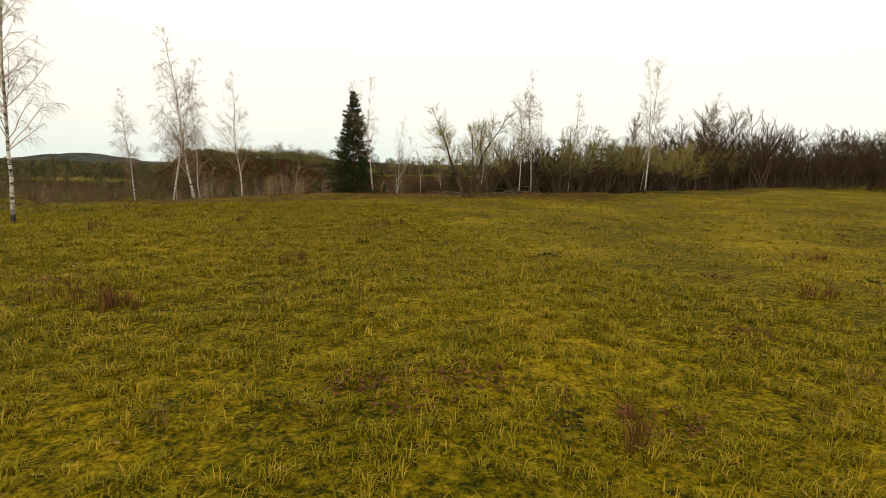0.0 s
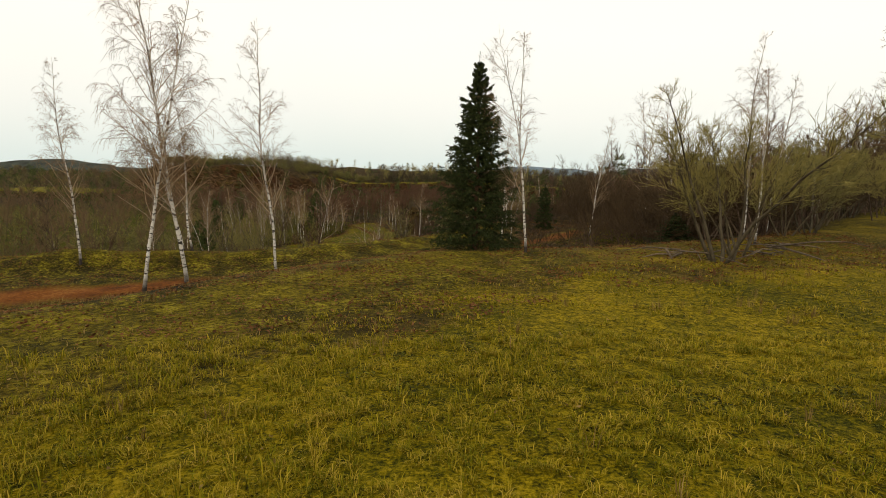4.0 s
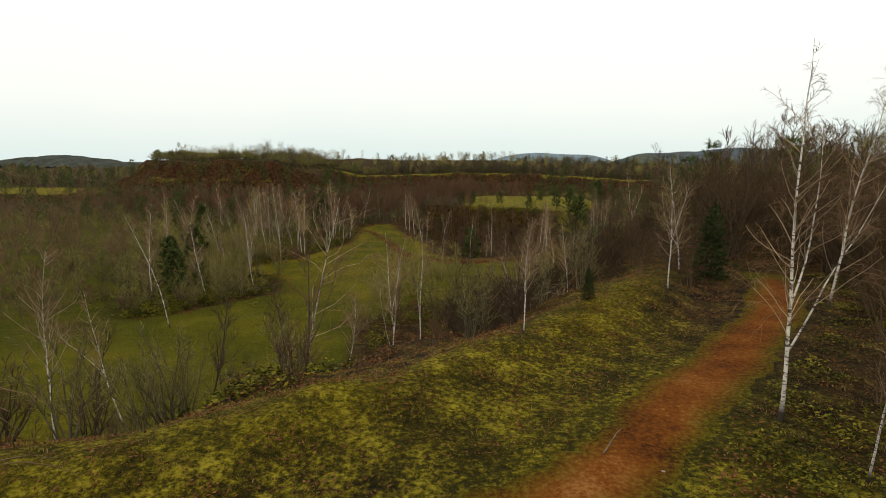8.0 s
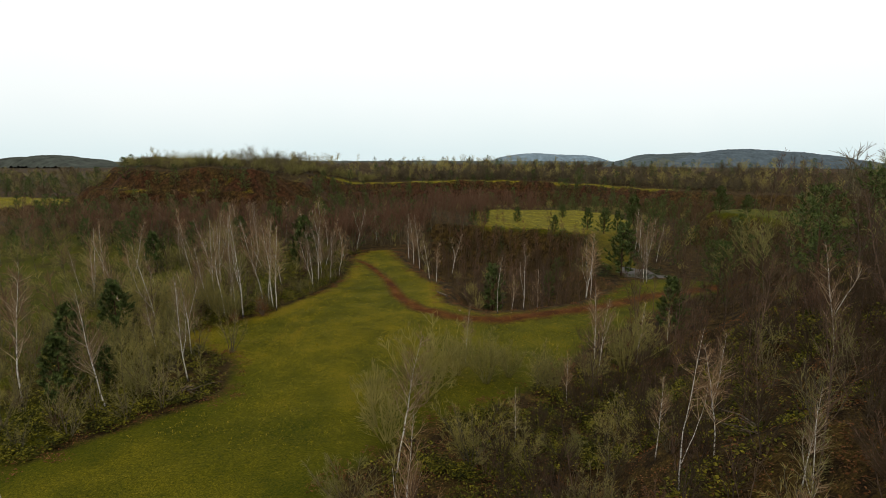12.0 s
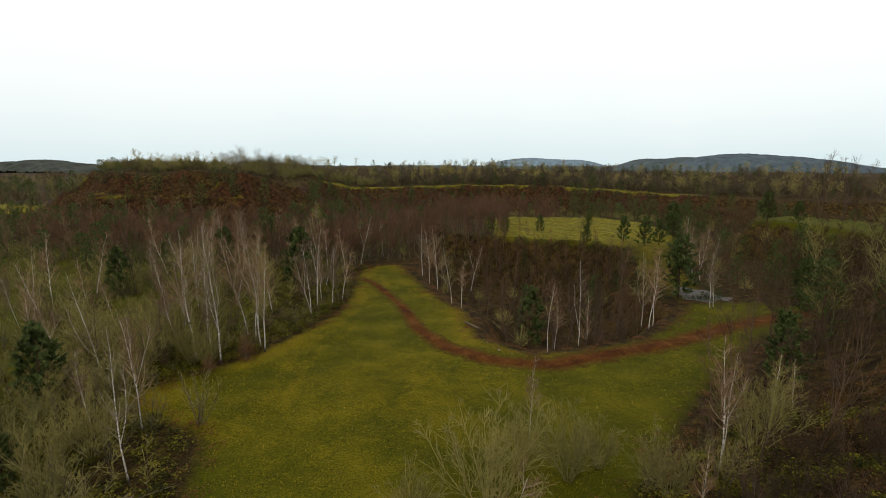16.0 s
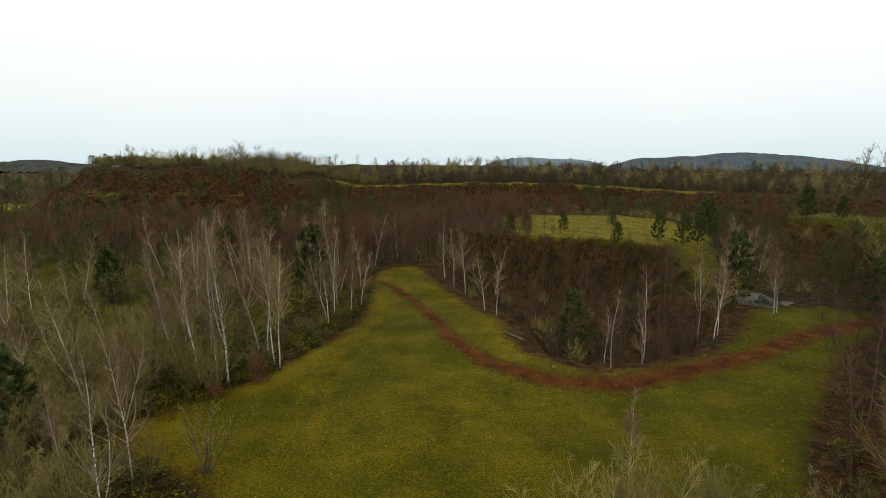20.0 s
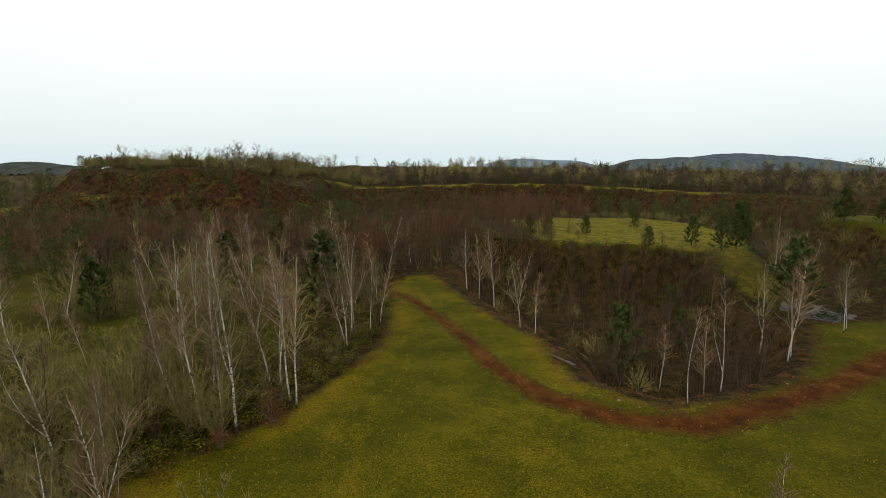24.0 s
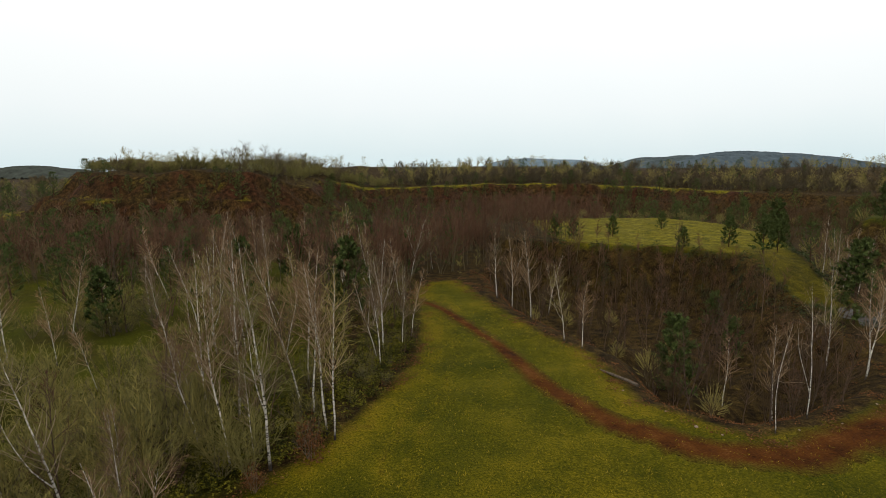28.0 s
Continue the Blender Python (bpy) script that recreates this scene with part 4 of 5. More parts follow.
for k, (x, y, h) in enumerate(((1.0, 172, 4.5), (-2.5, 160.5, 4.6), (23, 196, 6.5), (-14.4, 200.4, 4.0), (-11.6, 198.4, 3.9), (-3.6, 201.6, 3.6), (9.5, 212, 3.4), (10.0, 186.5, 4.6), (3.0, 186.9, 3.4), (12.2, 181.0, 5.0), (15.5, 183, 4.4), (22, 193, 4.6), (9.5, 158.8, 8.4), (-49.0, 106.0, 5.2), (-53.5, 113.5, 5.6), (-47.8, 109.5, 3.2),
                               (-53.0, 119.5, 6.2), (-45.0, 160.0, 8.5), (-47.0, 188.0, 7.5), (-68.4, 154.5, 6.2), (-61.0, 172, 7.0), (-57, 182, 7.5), (6, 128, 6), (23, 151, 5.2), (26, 157, 6), (-12.8, 151.2, 7.5), (45.0, 200.5, 6.0), (49.5, 197.0, 4.2))):
    put(PINES[k % 3], x, y, k * 2.1, h / 6, group="pines of the quarry floor")

# ---- woods and thickets ----
def fields(x, y):
    return dict(edge=line_gap(x, y, EDGE), berm=line_gap(x, y, BERM), crest=line_gap(x, y, CREST), pit=inside(x, y, PIT), lawn=inside(x, y, LAWN), bench=inside(x, y, BENCH),
                track=np.abs(line_gap(x, y, TRACK)), ring=np.abs(line_gap(x, y, RING)))


def scatter(seed, count, box, test, gap=0.8):
    """Up to count places in the box that pass the test, none nearer to another than the gap."""
    r = np.random.RandomState(seed)
    x, y = r.uniform(box[0], box[1], count * 8), r.uniform(box[2], box[3], count * 8)
    ok = test(x, y, fields(x, y)) & (inside(x, y, FIELD) < 0.5)
    out, cells = [], {}
    for a, b in zip(x[ok], y[ok]):
        key = (int(a // gap), int(b // gap))
        if any((key[0] + i, key[1] + j) in cells and math.dist(cells[key[0] + i, key[1] + j], (a, b)) < gap for i in (-1, 0, 1) for j in (-1, 0, 1)):
            continue
        cells[key] = (a, b)
        out.append((a, b))
        if len(out) == count:
            break
    return out


def clearing(x, y):
    return ((x + 66) / 9) ** 2 + ((y - 147) / 6) ** 2 + 0.3 * waves(x, y, 7, 41) < 1


def plant(kits, places, low, high, group, lean=4, seed=1):
    r = random.Random(seed)
    for k, (x, y) in enumerate(places):
        put(kits[r.randrange(len(kits))], x, y, r.uniform(0, 6.28), r.uniform(low, high), (r.gauss(0, lean), r.gauss(0, lean)), group=group)


def off_lawn(x, y, f):
    return (f["lawn"] < -0.8) & (f["ring"] > 2.2) & (f["track"] > 1.8)


west = lambda x, y, f: off_lawn(x, y, f) & ~clearing(x, y) & (f["berm"] > 20) & (f["crest"] < -12)
grove = lambda x, y, f: west(x, y, f) & (y > 118 + 0.9 * np.maximum(-50 - x, 0))
plant(MID + DUSKY, scatter(1, 100, (-72, -36, 122, 196), grove, 2.4), 0.55, 1.1, "birches of the quarry wood", 7, 1)
plant(ALDER, scatter(2, 50, (-70, -37, 96, 165), west, 1.9), 0.5, 0.95, "shrubs of the quarry wood", 4, 2)
plant(RUSSET, scatter(3, 24, (-56, -37, 98, 150), west, 1.6), 0.4, 0.7, "shrubs of the quarry wood", 4, 3)
sunken = lambda x, y, f: (f["pit"] > 0.8) & (f["bench"] < -1)
plant(DUSKY, scatter(4, 58, (-32, 10, 134, 198), sunken, 2.4), 0.45, 0.88, "birches of the sunken wood", 4, 4)
plant(MID, scatter(5, 3, (-32, 10, 134, 198), sunken, 4.0), 0.65, 0.95, "birches of the sunken wood", 4, 14)
slope = lambda x, y, f: (f["lawn"] < -1.5) & (f["berm"] > 3.5) & (f["berm"] < 30) & (f["ring"] > 3)
plant(ALDER, scatter(6, 8, (-28, 22, 62, 120), slope, 2.0), 0.4, 0.8, "shrubs on the quarry slope", 5, 6)
plant(RUSSET, scatter(7, 30, (-44, 22, 54, 120), slope, 1.8), 0.35, 0.8, "shrubs on the quarry slope", 5, 7)
plant(MID + DUSKY + DUSKY, scatter(8, 20, (-24, 26, 70, 124), slope, 3.2), 0.4, 0.75, "birches on the quarry slope", 5, 8)
foot = lambda x, y, f: (f["lawn"] < 1.5) & (f["lawn"] > -9) & (f["berm"] > 18) & (f["ring"] > 4)
plant(WILLOW, scatter(9, 5, (-26, 12, 92, 132), foot, 3.6), 0.6, 0.85, "willows at the foot of the slope", 5, 9)
plant(ALDER, scatter(10, 14, (-54, -40, 100, 124), foot, 2.0), 0.6, 0.95, "shrubs at the meadow's edge", 5, 10)
shelf = lambda x, y, f: (f["edge"] > 4) & (f["berm"] < -1.2) & (f["track"] > 2.6)
plant(DUSKY, scatter(12, 22, (2, 40, 66, 120), shelf, 2.4), 0.7, 1.2, "birches on the terrace", 4, 12)

plant(SPIKY_WILLOW + WILLOW, scatter(40, 26, (-58, -45, 108, 139), west, 1.7), 0.55, 0.85, "willows in the birch wood", 5, 18)
plant(WILLOW, scatter(17, 22, (-76, -48, 98, 158), west, 3.0), 0.45, 0.75, "willows in the birch wood", 5, 17)
ledge = lambda x, y, f: (f["berm"] > 3) & (f["berm"] < 17)
plant(RUSSET + RUSSET + ALDER, scatter(51, 40, (-56, -20, 50, 78), ledge, 1.8), 0.4, 0.85, "shrubs on the quarry slope", 5, 21)
plant(DUSKY + MID, scatter(52, 16, (-56, -22, 50, 78), ledge, 3.0), 0.35, 0.62, "birches on the quarry slope", 5, 22)
below = lambda x, y, f: (f["berm"] > 3) & (f["berm"] < 22) & (f["lawn"] < -1.5) & (np.abs(x + 17.8) > 2.2)
plant(RUSSET + ALDER, scatter(53, 44, (-30, 2, 58, 96), below, 1.9), 0.4, 0.8, "shrubs on the quarry slope", 5, 23)
plant(DUSKY, scatter(54, 14, (-28, 2, 60, 96), below, 3.0), 0.35, 0.58, "birches on the quarry slope", 5, 24)
verge_scrub = lambda x, y, f: (f["edge"] > 0.5) & (f["edge"] < 7) & (f["track"] > 2.6)
plant(RUSSET, scatter(78, 30, (-62, -25, 12, 44), verge_scrub, 1.6), 0.2, 0.36, "low shrubs below the meadow's brow", 6, 26)
skirt = lambda x, y, f: (f["lawn"] < -0.3) & (f["lawn"] > -12) & (f["berm"] > 14) & (f["ring"] > 3)
plant(RUSSET + DUSKY, scatter(16, 40, (-8, 24, 104, 150), skirt, 1.9), 0.5, 0.95, "shrubs at the foot of the slope", 5, 16)

plant(RUSSET, scatter(49, 36, (-5, 24, 74, 120), lambda x, y, f: (f["berm"] > -7) & (f["berm"] < 24) & (f["track"] > 2.2), 1.7), 0.45, 0.95, "shrubs on the quarry slope", 5, 19)
plant(DUSKY, scatter(50, 26, (0, 30, 78, 126), lambda x, y, f: (f["berm"] > -6) & (f["berm"] < 26), 2.6), 0.5, 0.9, "birches on the quarry slope", 5, 20)

hem = lambda x, y, f: (f["lawn"] < -0.4) & (f["lawn"] > -5.5) & (f["ring"] > 3) & (x < -30)
plant(ALDER + ALDER + RUSSET, scatter(75, 70, (-56, -36, 118, 178), hem, 1.2), 0.28, 0.5, "shrubs along the edge of the birch wood", 6, 25)
# single shrubs that stand out along the foot of the slope: x, y, height
for k, (x, y, h) in enumerate(((-21.0, 108.6, 7.6), (-15.9, 112.2, 5.2), (-23.3, 101.7, 5.2), (-18.4, 114.0, 4.6), (-13.8, 113.6, 3.8), (-2.8, 116, 6.6), (-25.0, 107.6, 3.8), (-10.5, 110.5, 4.4))):
    put(SPIKY_WILLOW[k % 2], x, y, 1.3 * k, h / 6.5, group="willows at the foot of the slope")
for k, (x, y, h) in enumerate(((-53.8, 124.7, 6.4), (-50.9, 128.5, 6.6), (-53.4, 139.6, 5.6), (-56.5, 131.0, 5.0), (-48.5, 122.0, 4.4), (-49.5, 126.0, 4.6), (-60.5, 136.0, 4.6), (-46.5, 110.5, 4.6), (-50.0, 113.5, 4.6), (-43.6, 106.8, 4.2))):
    put(SPIKY_WILLOW[k % 2], x, y, 1.9 * k, h / 6.5, group="willows in the birch wood")

# fallen and heaped dead branches
def brushwood(x, y, count, reach, label, seed):
    r = np.random.RandomState(seed)
    root = thing("brushwood_heap", label, "dead wood")
    root.matrix_basis = stand(x, y)
    for k in range(count):
        a = r.uniform(0, 6.28)
        g = Geo()
        line = bent(r, (r.normal(0, 0.5), r.normal(0, 0.3), r.uniform(0.05, 0.5)), (math.cos(a), math.sin(a), r.uniform(-0.12, 0.25)), reach * r.uniform(0.5, 1), 5, -0.06, 0.12)
        g.tube(line, np.linspace(1, 0.3, 6) * r.uniform(0.02, 0.05), 5)
        part("branch", g.mesh("branch", DEAD, True), root)


brushwood(2.4, 43.6, 12, 3.4, "heap of fallen grey branches under the willows", 1)
brushwood(-1.8, 42.8, 9, 3.0, "fallen dead branches at the meadow's edge", 2)
brushwood(-10.4, 68.0, 9, 2.2, "dead branches tumbled on the quarry slope", 3)
brushwood(-4.4, 91.5, 9, 2.6, "dead branches lying in the brambles", 4)
brushwood(-40.5, 108.6, 9, 2.4, "dead branches along the thicket", 5)

for k, (x, y, a, n) in enumerate(((-12.1, 53.7, 0.9, 0.9), (-14.4, 50.0, 2.3, 0.6))):
    r = np.random.RandomState(60 + k)
    g = Geo()
    g.tube(bent(r, (0, 0, 0.05), (math.cos(a), math.sin(a), 0), n, 5, 0, 0.1), np.linspace(1, 0.4, 6) * 0.022, 5)
    ob = tagged(new("stick", g.mesh("stick", DEAD, True)), "dry broken stick lying on the red track", "stick")
    ob.matrix_basis = stand(x, y)


def stone(x, y, size, seed, label, name="stone"):
    r = np.random.RandomState(seed)
    bm = bmesh.new()
    bmesh.ops.create_icosphere(bm, subdivisions=2, radius=size)
    for v in bm.verts:
        v.co *= 1 + r.normal(0, 0.08)
        v.co.z *= 0.6
    me = bpy.data.meshes.new(name)
    bm.to_mesh(me)
    bm.free()
    me.materials.append(STONE)
    ob = tagged(new(name, me), label, "stone")
    ob.matrix_basis = stand(x, y, r.uniform(0, 6))


for k in range(9):
    r = random.Random(90 + k)
    d = r.uniform(0, 1)
    stone(-24 + 17 * d + r.uniform(-0.9, 0.9), 45.8 + 8.5 * d + r.uniform(-0.9, 0.9), r.uniform(0.03, 0.08), k, "small pale stone in the red track")
for k, (x, y) in enumerate(((-18.1, 135.2), (-16.9, 134.2), (-11.5, 135.0), (-8.0, 136.0), (-3.2, 139.2), (7.5, 143.3), (-19.2, 137.4), (-21, 141))):
    stone(x, y, 0.08 if k else 0.14, 200 + k, "pale stone at the edge of the sunken wood")
def gravel_patch(cx, cy, rx, ry):
    """A thin spread of grey gravel with a ragged outline."""
    rings, spokes = 8, 48
    a = np.linspace(0, 6.283, spokes, endpoint=False)
    wob = 1 + 0.18 * np.sin(a * 3 + 1) + 0.1 * np.sin(a * 7)
    g = Geo()
    v = [(cx, cy, float(ground_z(cx, cy)) + 0.05)]
    for k in range(1, rings + 1):
        x, y = cx + np.cos(a) * rx * wob * k / rings, cy + np.sin(a) * ry * wob * k / rings
        v += list(zip(x, y, ground_z(x, y) + 0.05 * (1 - (k / rings) ** 4) - 0.01 * (k == rings)))
    i = np.arange(spokes)
    j = (i + 1) % spokes
    q = [np.c_[1 + k * spokes + i, 1 + k * spokes + j, 1 + (k + 1) * spokes + j, 1 + (k + 1) * spokes + i] for k in range(rings - 1)]
    g.add(v, np.concatenate(q)[:, ::-1], np.c_[0 * i, 1 + i, 1 + j])
    tagged(new("gravel_patch", g.mesh("gravel_patch", GRAVEL, True)), "spread of pale grey gravel beside the track", "gravel", kind="structure")


gravel_patch(13.4, 160.0, 4.2, 2.8)
log = Geo()
log.tube(bent(np.random.RandomState(4), (0, 0, 0.12), (-0.35, 1, 0), 9.5, 9, 0, 0.05), np.linspace(0.13, 0.08, 10), 7)
ob = tagged(new("fallen_log", log.mesh("fallen_log", DEAD, True)), "long fallen trunk along the rim of the sunken wood", "log")
ob.matrix_basis = pose(-19.9, 141.0, float(ground_z(-20.5, 143)) + 0.35)

# ---- far woods, too many to count ----
def few_segments(kind, slim=1.0, twigs=3):
    out = []
    for k in range(4):
        r = np.random.RandomState(300 + k)
        trunk, twig = Geo(), Geo()
        stem = bent(r, (0, 0, -0.2), (r.normal(0, 0.05), r.normal(0, 0.05), 1), 10, 5, 0.02, 0.04)
        trunk.tube(stem[::1 if kind == "birch" else 5], np.linspace(0.085, 0.012, 6)[::1 if kind == "birch" else 5], 3)
        for j in range(20 if kind == "birch" else 18):
            s = r.uniform(0.3 if kind == "birch" else 0.05, 0.97)
            p, d = at_part(stem, s)
            big = 10 * 0.25 * max(0.28, 1 - ((s - 0.5) / 0.52) ** 2) ** 0.5 * r.uniform(0.6, 1.15)
            limb = bent(r, p, side_way(r, d, r.uniform(0.5, 0.9)), big, 2, 0.12, 0.1)
            twig.tube(limb[::2], (0.05 * slim, 0.022 * slim), 3)
            for i in range(twigs):
                p2, d2 = at_part(limb, r.uniform(0.3, 1))
                twig.tube(bent(r, p2, side_way(r, d2, r.uniform(0.3, 0.8)), big * r.uniform(0.35, 0.7), 1, 0.05, 0.1), (0.036 * slim, 0.016 * slim), 3)
        out.append((trunk, twig))
    return out


def dense_crowns(stout=1.0, shoots=46, twigs=4):
    """Round, finely twigged crowns on several stems, 10 high."""
    out = []
    for k in range(4):
        r = np.random.RandomState(340 + k)
        stems, twig = Geo(), Geo()
        for i in range(4):
            stem = bent(r, (r.normal(0, 0.3), r.normal(0, 0.3), -0.2), (r.normal(0, 0.22), r.normal(0, 0.22), 1), r.uniform(6, 7.5), 4, 0.05, 0.06)
            stems.tube(stem[::2], (0.10, 0.07, 0.02), 3)
        # shoots that end on a lumpy dome
        for j in range(shoots):
            a, up = r.uniform(0, 6.283), r.uniform(-0.55, 1.0)
            lump = 1 + 0.16 * math.sin(3 * a + k) * math.cos(2.5 * up) + r.uniform(-0.12, 0.08)
            flat = math.sqrt(1 - up * up)
            tip = np.array((3.3 * flat * math.cos(a), 3.3 * flat * math.sin(a), 4.3 * up)) * lump + (0, 0, 5.6)
            root = np.array((0.35 * tip[0], 0.35 * tip[1], 1.0 + 0.55 * (tip[2] - 1.0)))
            limb = np.array((root, (root + tip) / 2 + r.normal(0, 0.2, 3), tip))
            twig.tube(limb, np.array((0.06, 0.045, 0.018)) * stout, 3)
            d = unit(tip - root)
            for h in range(twigs):
                p2, _ = at_part(limb, r.uniform(0.3, 1))
                twig.tube(bent(r, p2, side_way(r, d, r.uniform(0.3, 0.9)), r.uniform(0.5, 1.1), 1, 0.05, 0.1), np.array((0.036, 0.015)) * stout, 3)
        out.append((stems, twig))
    return out


def few_needles():
    out = []
    for k in range(2):
        a, b, c = pine(400 + k, 6.0, whorls=7, per=5, leaf=7)
        c.add(*b.arrays())
        out.append((a, c))
    return out


def far_wood(name, label, kinds, places, low, high, mats, seed, squash=1.0):
    r = random.Random(seed)
    a, b = Geo(), Geo()
    sets = {}
    p = np.array(places)
    for x, y, z in zip(p[:, 0], p[:, 1], ground_z(p[:, 0], p[:, 1])):
        k = r.randrange(len(kinds))
        s = r.uniform(low, high)
        m = np.array(stand(x, y, r.uniform(0, 6.28), s, (r.gauss(0, 3), r.gauss(0, 3)), z)) @ np.diag((squash, squash, 1, 1))
        sets.setdefault(k, []).append(m)
    for k, ms in sets.items():
        a.joined(kinds[k][0], ms)
        b.joined(kinds[k][1], ms)
    return tagged(new(name, mesh_of(name, ((a, mats[0]), (b, mats[1])))), label, "woodland", kind="stuff")


SLIM = few_segments("birch", 0.8, 5)
FAR, SHRUBBY, NEEDLE, DENSE, LEAFLESS = few_segments("birch"), few_segments("bush"), few_needles(), dense_crowns(), dense_crowns(2.8, 34, 3)
south = lambda x, y, f: (f["crest"] < -9) & (f["bench"] < -3) & (f["pit"] < -2) & (f["lawn"] < -2) & (f["ring"] > 4) & (f["berm"] > 24)
far_wood("birch_wood", "bare birch wood on the quarry floor", FAR, scatter(21, 260, (-110, 9, 176, 292), lambda x, y, f: south(x, y, f) & (f["crest"] < -26) & (f["crest"] > -60), 1.8), 0.5, 0.8, (GREYBARK, RUDDY), 1)
far_wood("birch_wood", "taller bare birch wood between track and cliff", FAR + DENSE[:2], scatter(44, 150, (-110, 9, 176, 260), lambda x, y, f: south(x, y, f) & (f["crest"] < -58), 1.9), 0.6, 0.95, (GREYBARK, RUDDY), 24)
far_wood("birch_wood", "bare birches at the grassy bench's end", FAR, scatter(45, 110, (-30, -9, 188, 242), lambda x, y, f: (f["bench"] > -4) & (x < -11), 1.4), 0.5, 0.75, (GREYBARK, RUDDY), 25)
far_wood("birch_wood", "dark bare wood at the foot of the quarry's flank", FAR, scatter(41, 120, (9, 84, 160, 292), lambda x, y, f: south(x, y, f) & (f["crest"] < -20), 1.9), 0.45, 0.85, (DARKBARK, SHADED_TWIG), 21)
far_wood("thicket", "olive scrub at the foot of the quarry's flank", DENSE, scatter(56, 60, (16, 84, 160, 290), lambda x, y, f: south(x, y, f) & (f["crest"] < -12), 2.4), 0.2, 0.45, (GREYBARK, OLIVE), 30, 1.2)
for k, (x, y, h) in enumerate(((16.5, 172.0, 8.6), (17.6, 173.2, 9.2), (18.3, 171.6, 8.0), (19.2, 174.0, 9.4), (20.4, 172.8, 8.4), (17.0, 175.0, 9.0), (12.0, 153.6, 7.6), (11.2, 152.8, 8.0))):
    put(MID[k % 5], x, y, 2.3 * k, h / 10, (0, 2 - k % 4), group="birches beside the gravel")
far_wood("pine_wood", "dark pines at the foot of the quarry's flank", NEEDLE, scatter(42, 34, (14, 84, 165, 280), lambda x, y, f: south(x, y, f) & (f["crest"] < -10), 4.0), 0.8, 1.4, (BROWN, PINE), 22)
far_wood("birch_wood", "bare birch wood below the red cliff", FAR, scatter(22, 170, (-150, -74, 110, 236), lambda x, y, f: south(x, y, f) & ~clearing(x, y), 2.4), 0.55, 0.9, (GREYBARK, TWIG), 2)
far_wood("birch_wood", "young birches along the foot of the red cliff", FAR, scatter(32, 170, (-120, 70, 200, 312), lambda x, y, f: south(x, y, f) & (f["crest"] > -27), 1.8), 0.35, 0.6, (DARKBARK, RUDDY), 12)
rest = lambda x, y, f: (f["berm"] > 16) & (f["lawn"] < -6) & (f["crest"] < -10)
far_wood("birch_wood", "bare birches beyond the valley meadow", FAR, scatter(33, 190, (-150, -58, 56, 128), rest, 2.4), 0.55, 0.9, (GREYBARK, TWIG), 13)
far_wood("thicket", "low scrub beyond the valley meadow", SHRUBBY, scatter(34, 150, (-130, -52, 56, 124), rest, 2.2), 0.25, 0.45, (GREYBARK, RUDDY), 14, 1.5)
far_wood("birch_wood", "bare woods past the end of the red cliff", FAR, scatter(37, 230, (-330, -150, 150, 420), lambda x, y, f: (f["crest"] < -4) & (inside(x, y, BANK) < -3), 3.0), 0.6, 0.95, (GREYBARK, OLIVE), 17, 1.4)
far_wood("pine_wood", "dark conifers past the end of the red cliff", NEEDLE, scatter(38, 60, (-260, -150, 200, 380), lambda x, y, f: (f["crest"] < -4) & (inside(x, y, BANK) < -3), 4.0), 0.9, 1.5, (BROWN, PINE), 18)
far_wood("hillside_trees", "tall bare trees on the flank's skyline", SLIM, scatter(39, 26, (38, 84, 146, 200), lambda x, y, f: (f["edge"] > 4) & (f["berm"] < 6), 3.0), 1.15, 1.5, (GREYBARK, GREYBARK), 19, 1.25)
far_wood("pine_wood", "dark young pines scattered through the quarry wood", NEEDLE, scatter(23, 165, (-140, 70, 165, 312), lambda x, y, f: (f["crest"] < -3) & (f["bench"] < -3) & (f["pit"] < -2) & (f["lawn"] < -2) & (f["berm"] > 24), 4.0), 0.6, 1.25, (BROWN, PINE), 3)
far_wood("thicket", "low bare scrub on the quarry floor", SHRUBBY, scatter(24, 330, (-120, 9, 96, 300), lambda x, y, f: south(x, y, f) & ~clearing(x, y), 1.8), 0.22, 0.42, (GREYBARK, OLIVE), 4, 1.5)
plateau = lambda x, y, f: (f["crest"] > 6) & (f["crest"] < 90)
far_wood("plateau_wood", "bare wood along the top of the quarry", SLIM, scatter(25, 320, (-140, 150, 242, 400), plateau, 2.0), 0.42, 0.7, (GREYBARK, OLIVE), 5, 1.6)
rimwood = lambda x, y, f: (f["crest"] > np.where(x > -70, 8, 3)) & (f["crest"] < 22)
far_wood("cliff_pines", "dark pines rooted on the red cliff", NEEDLE, scatter(46, 60, (-130, 70, 230, 325), lambda x, y, f: (f["crest"] > -18) & (f["crest"] < -2), 4.0), 0.6, 1.15, (BROWN, PINE), 26)
far_wood("cliff_scrub", "dark bare scrub on the red cliff", SHRUBBY, scatter(47, 260, (-140, 70, 226, 325), lambda x, y, f: (f["crest"] > -17) & (f["crest"] < -3), 2.0), 0.16, 0.34, (DARKBARK, SHADED_TWIG), 27, 1.5)
far_wood("cliff_foot_pines", "olive-green pines below the red cliff", NEEDLE, scatter(48, 46, (-130, -46, 165, 245), lambda x, y, f: (f["crest"] < -16) & (f["lawn"] < -3), 3.2), 0.8, 1.35, (BROWN, PINE), 28)
far_wood("rim_scrub", "bare scrub along the quarry's upper rim", SHRUBBY, scatter(35, 300, (-150, 100, 238, 345), rimwood, 1.4), 0.22, 0.4, (GREYBARK, OLIVE), 15, 1.9)
